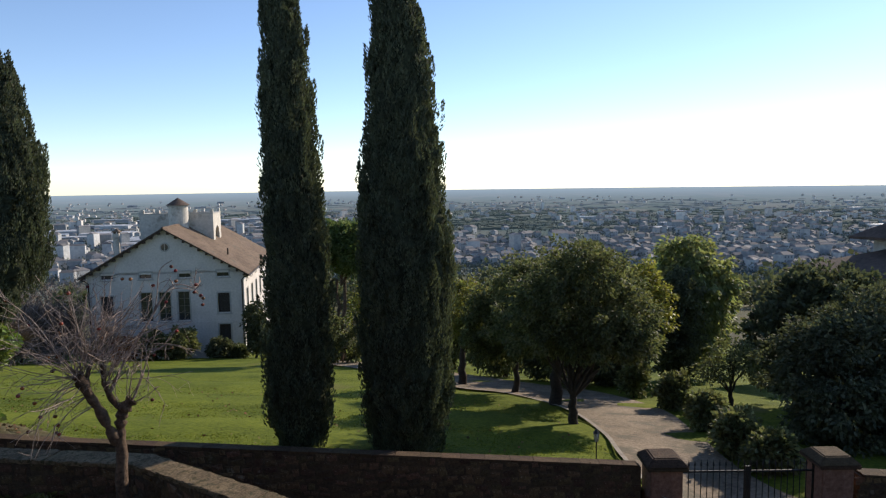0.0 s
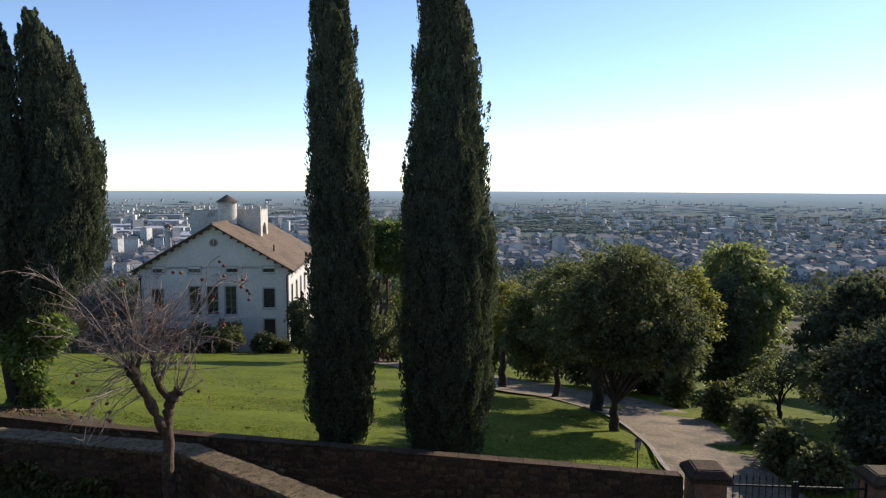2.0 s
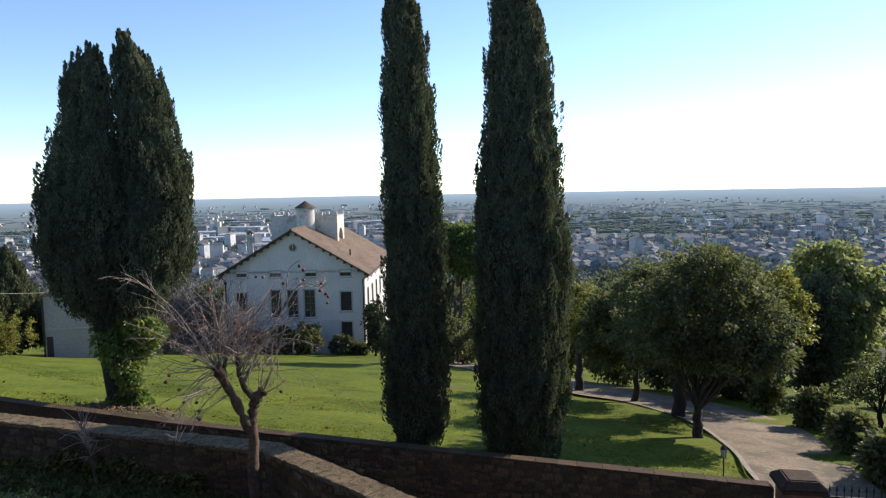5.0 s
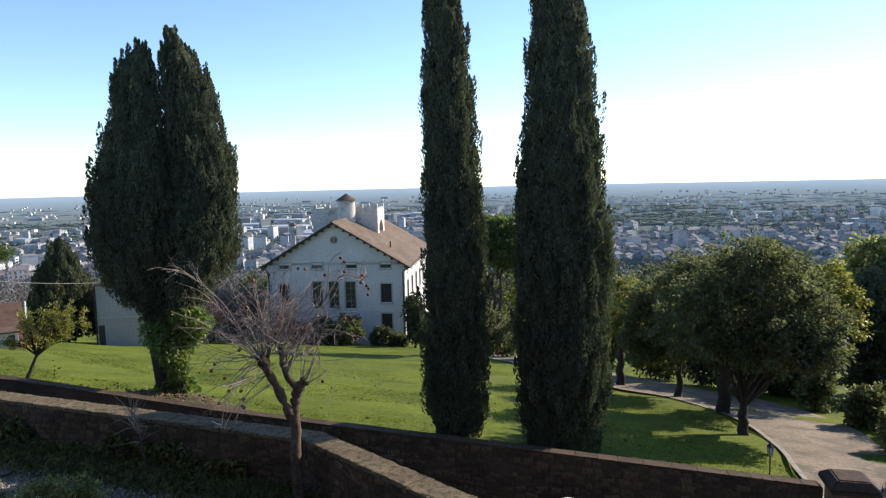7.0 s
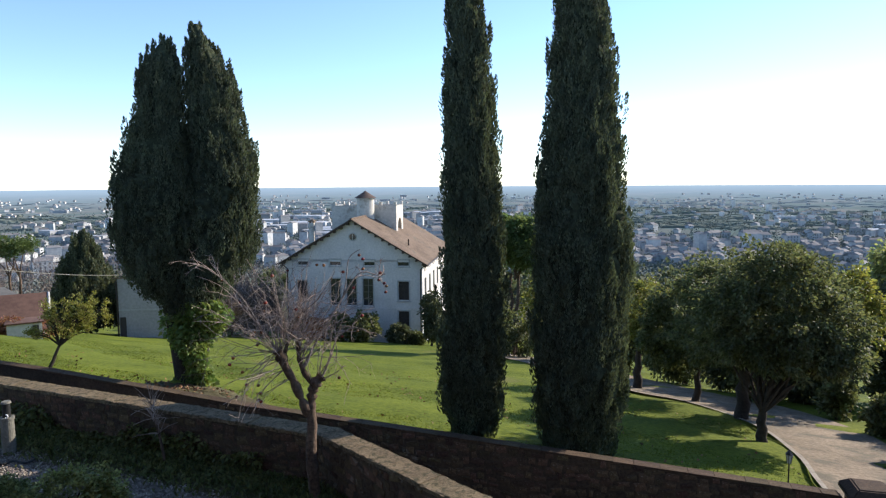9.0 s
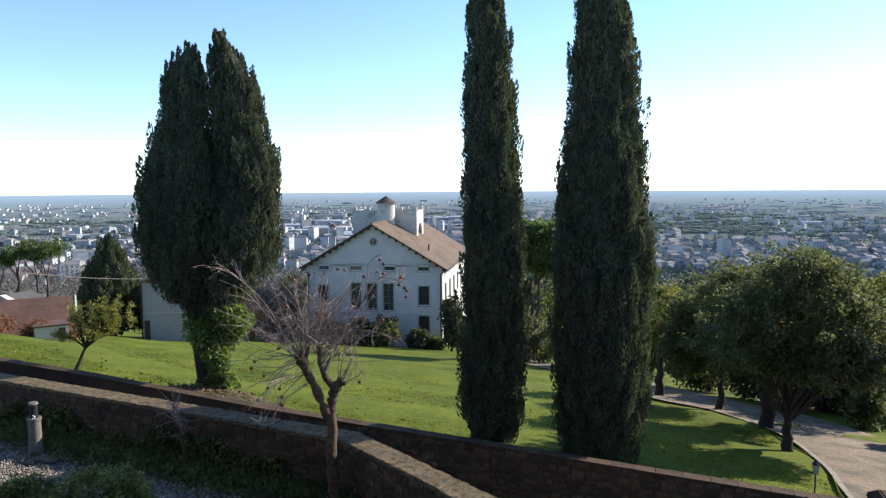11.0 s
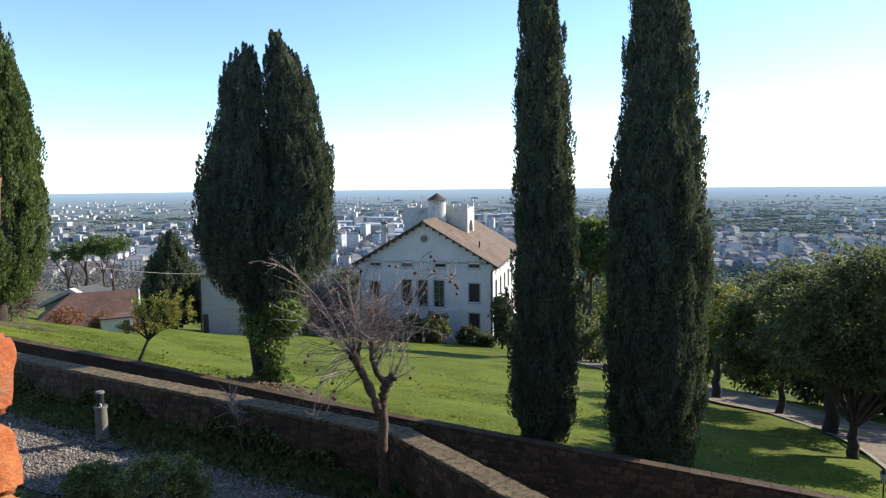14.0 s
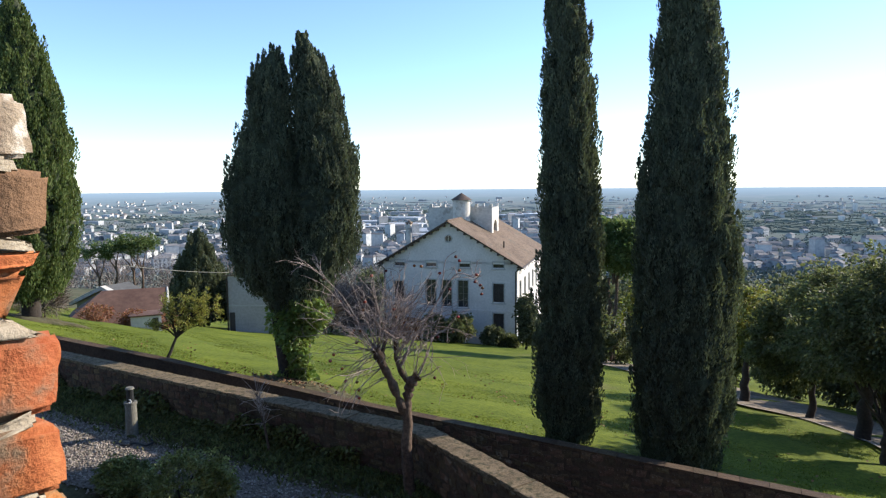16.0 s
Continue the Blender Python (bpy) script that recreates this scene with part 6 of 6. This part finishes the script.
        D = d + rng.normal(scale=0.7, size=d.shape) + np.array([0, 0, rise])
        V, F = leaves(P.reshape(-1, 3), D.reshape(-1, 3), size * leaf, size * leaf * slim, rng)
        tagged(mesh_object(name, V, F, mat), label, "trees", kind="stuff")
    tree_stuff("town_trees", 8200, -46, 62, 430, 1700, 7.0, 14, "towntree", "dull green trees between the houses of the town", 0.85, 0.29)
    rows = [([], []), ([], [])]
    for k in range(1500):
        az = radians(rng.uniform(-46, 62))
        r = 1 / rng.uniform(1 / 2700, 1 / 1000)
        x, y = -r * math.sin(az), r * math.cos(az)
        # the second list takes the haze-paled colour
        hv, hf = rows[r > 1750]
        n = 8
        length, deep = rng.uniform(15, 80), rng.uniform(6, 14)
        a = 0.25 + rng.normal(scale=0.25)
        c, s_ = math.cos(a), math.sin(a)
        o = len(hv)
        for i in range(n):
            u = (i / (n - 1) - 0.5) * length
            hh = (0.5 if r > 1750 else 0.8) * rng.uniform(2.0, 6.0) * math.sin(math.pi * (0.06 + 0.88 * i / (n - 1))) ** 0.5
            for v, w in ((-deep / 2, -1.0), (-deep * 0.3, hh * 0.8), (deep * 0.1, hh), (deep / 2, -1.0)):
                px, py = x + c * u - s_ * v, y + s_ * u + c * v
                hv.append((px, py, gz(px, py) + w))
        hf += [(o + 4 * i + q, o + 4 * i + 4 + q, o + 4 * i + 5 + q, o + 4 * i + 1 + q) for i in range(n - 1) for q in range(3)]
    for (hv, hf), mt in zip(rows, ("hedge", "hazytree")):
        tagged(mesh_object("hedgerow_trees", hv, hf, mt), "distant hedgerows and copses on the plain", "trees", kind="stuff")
    tree_stuff("hillside_wood", 520, 28, 64, 125, 360, 6.0, 85, "bare", "leafless brown wood on the flank of the hill", 1.0, 0.3, 0.013, 1.2)
    tree_stuff("hillside_trees", 380, -42, 30, 115, 400, 6.5, 90, "darkleaf", "dark trees on the flank of the hill", 1.0, 0.15)


town()


# ---- weathered brick embrasure beside the camera ----
def embrasure():
    rng = np.random.default_rng(23)
    E0 = Vector((-0.482, 0.300))                          # outer corner
    back = Vector((-0.30, -0.954)).normalized()           # along the reveal, away from the view
    turn = math.degrees(math.atan2(back.y, back.x))
    wall = new("wall_embrasure")
    tagged(wall, "crumbling brick and stone side of a window opening", "wall", kind="structure")
    m0 = Matrix.Translation((E0.x, E0.y, 0)) @ pose(0, 0, 0, 0, 0, turn)

    def piece(name, z0, z1, out, mat, seed, low=None, length=0.24, label="", rough=0.0034):
        r = np.random.default_rng(seed)
        bm = box_bm(-out, -0.16, z0, length, -0.0, z1, 0.0)
        bmesh.ops.subdivide_edges(bm, edges=bm.edges[:], cuts=7, use_grid_fill=True)
        bmesh.ops.bevel(bm, geom=[e for e in bm.edges if e.is_manifold and e.calc_face_angle(0) > 0.5], offset=0.005, segments=2, affect="EDGES")
        s = seed * 3.7
        for v in bm.verts:
            if low is not None:
                f = 1 - (v.co.z - z0) / (z1 - z0)
                v.co.x += (out - low) * f * (length - v.co.x) / (length + out)
            q = v.co * 22 + Vector((s, 0, 0))
            v.co += Vector((noise.noise(q), noise.noise(q + Vector((9, 0, 0))), noise.noise(q + Vector((0, 9, 0))))) * rough * 2
            q = v.co * 70 + Vector((s, 0, 0))
            v.co += Vector((noise.noise(q), noise.noise(q + Vector((9, 0, 0))), noise.noise(q + Vector((0, 9, 0))))) * rough * 0.7
        ob = part(name, bm, mat, wall, label, smooth=True)
        ob.matrix_basis = m0
        return ob
    return piece, wall


piece, embrasure_wall = embrasure()
COURSES = [  # kind, bottom, top, how far it stands out, and at its foot where that differs
    ("stone", 5.618, 5.662, 0.016), ("mortar", 5.610, 5.621, 0.008), ("old", 5.566, 5.612, 0.027), ("mortar", 5.556, 5.567, 0.017), ("brick", 5.541, 5.557, 0.02, 0.011), ("brick", 5.506, 5.542, 0.01, -0.012),
    ("mortar", 5.492, 5.508, -0.002, 0.02), ("brick", 5.44, 5.493, 0.026), ("mortar", 5.427, 5.441, 0.013), ("brick", 5.38, 5.428, 0.028), ("mortar", 5.366, 5.381, 0.014), ("brick", 5.31, 5.367, 0.028),
    ("mortar", 5.296, 5.311, 0.014), ("brick", 5.24, 5.297, 0.028)]
for i, (kind, z0, z1, out, *low) in enumerate(COURSES):
    piece({"brick": "brick", "old": "brick", "stone": "stone", "mortar": "mortar_bed"}[kind], z0, z1, out, {"brick": "brick", "stone": "oldstone", "mortar": "jointmortar", "old": "brownbrick"}[kind], 3 + i, low[0] if low else None)
# Unseen building round the opening, sized to keep skylight off the terrace.
part("wall_mass", box_bm(-16.0, -0.9, 0, -0.7, 0.25, 7.4), "mortar", embrasure_wall)
part("sill_mass", box_bm(-0.699, -0.9, 0, 2.4, 0.1, 4.3), "mortar", embrasure_wall)
part("side_mass", box_bm(2.401, -0.9, 0, 10.0, 0.25, 7.4), "mortar", embrasure_wall)
part("lintel_mass", box_bm(-0.699, -0.9, 6.9, 2.4, 0.25, 7.4), "mortar", embrasure_wall)

# ---- stones and coping of the garden walls ----
rng_w = np.random.default_rng(55)
stone_face(wall_terrace, W1[0], W1[1], lambda x: 0.0, lambda x: W1_TOP - 0.09, lambda x: x > -14.5, rng_w, "rubble_rest")
stone_face(wall_terrace, W1[1], W1[2], lambda x: 0.0, lambda x: W1_TOP - 0.09, lambda x: False, rng_w, "rubble_bend")
stone_face(wall_lane, (-10.0, 14.3), (4.35, 14.3), lambda x: float(wall2_top(x)) - 1.45, lambda x: float(wall2_top(x)) - 0.06, lambda x: x > -4.0, rng_w, "rubble_rest")
stone_face(wall_right, (9.25, 14.3), (14.0, 14.3), lambda x: float(wall2_top(x)) - 0.9, lambda x: float(wall2_top(x)) - 0.06, lambda x: False, rng_w, "rubble_rest")
coping(wall_terrace, [(-26.0, 13.31), *W1[1:3], (0.2, 7.42)], 0.4, lambda x: W1_TOP + 0 * x, 0.03, (2.2, 3.8), 0.08, rng_w, rough=True)
coping(wall_lane, [(-28.0, 14.3), (4.3, 14.3)], 0.22, wall2_top, 0.02, (0.4, 0.6), 0.045, rng_w, mat="brickcap")
coping(wall_right, [(9.3, 14.3), (16.0, 14.3)], 0.3, wall2_top, 0.035, (0.4, 0.6), 0.05, rng_w, mat="brickcap")
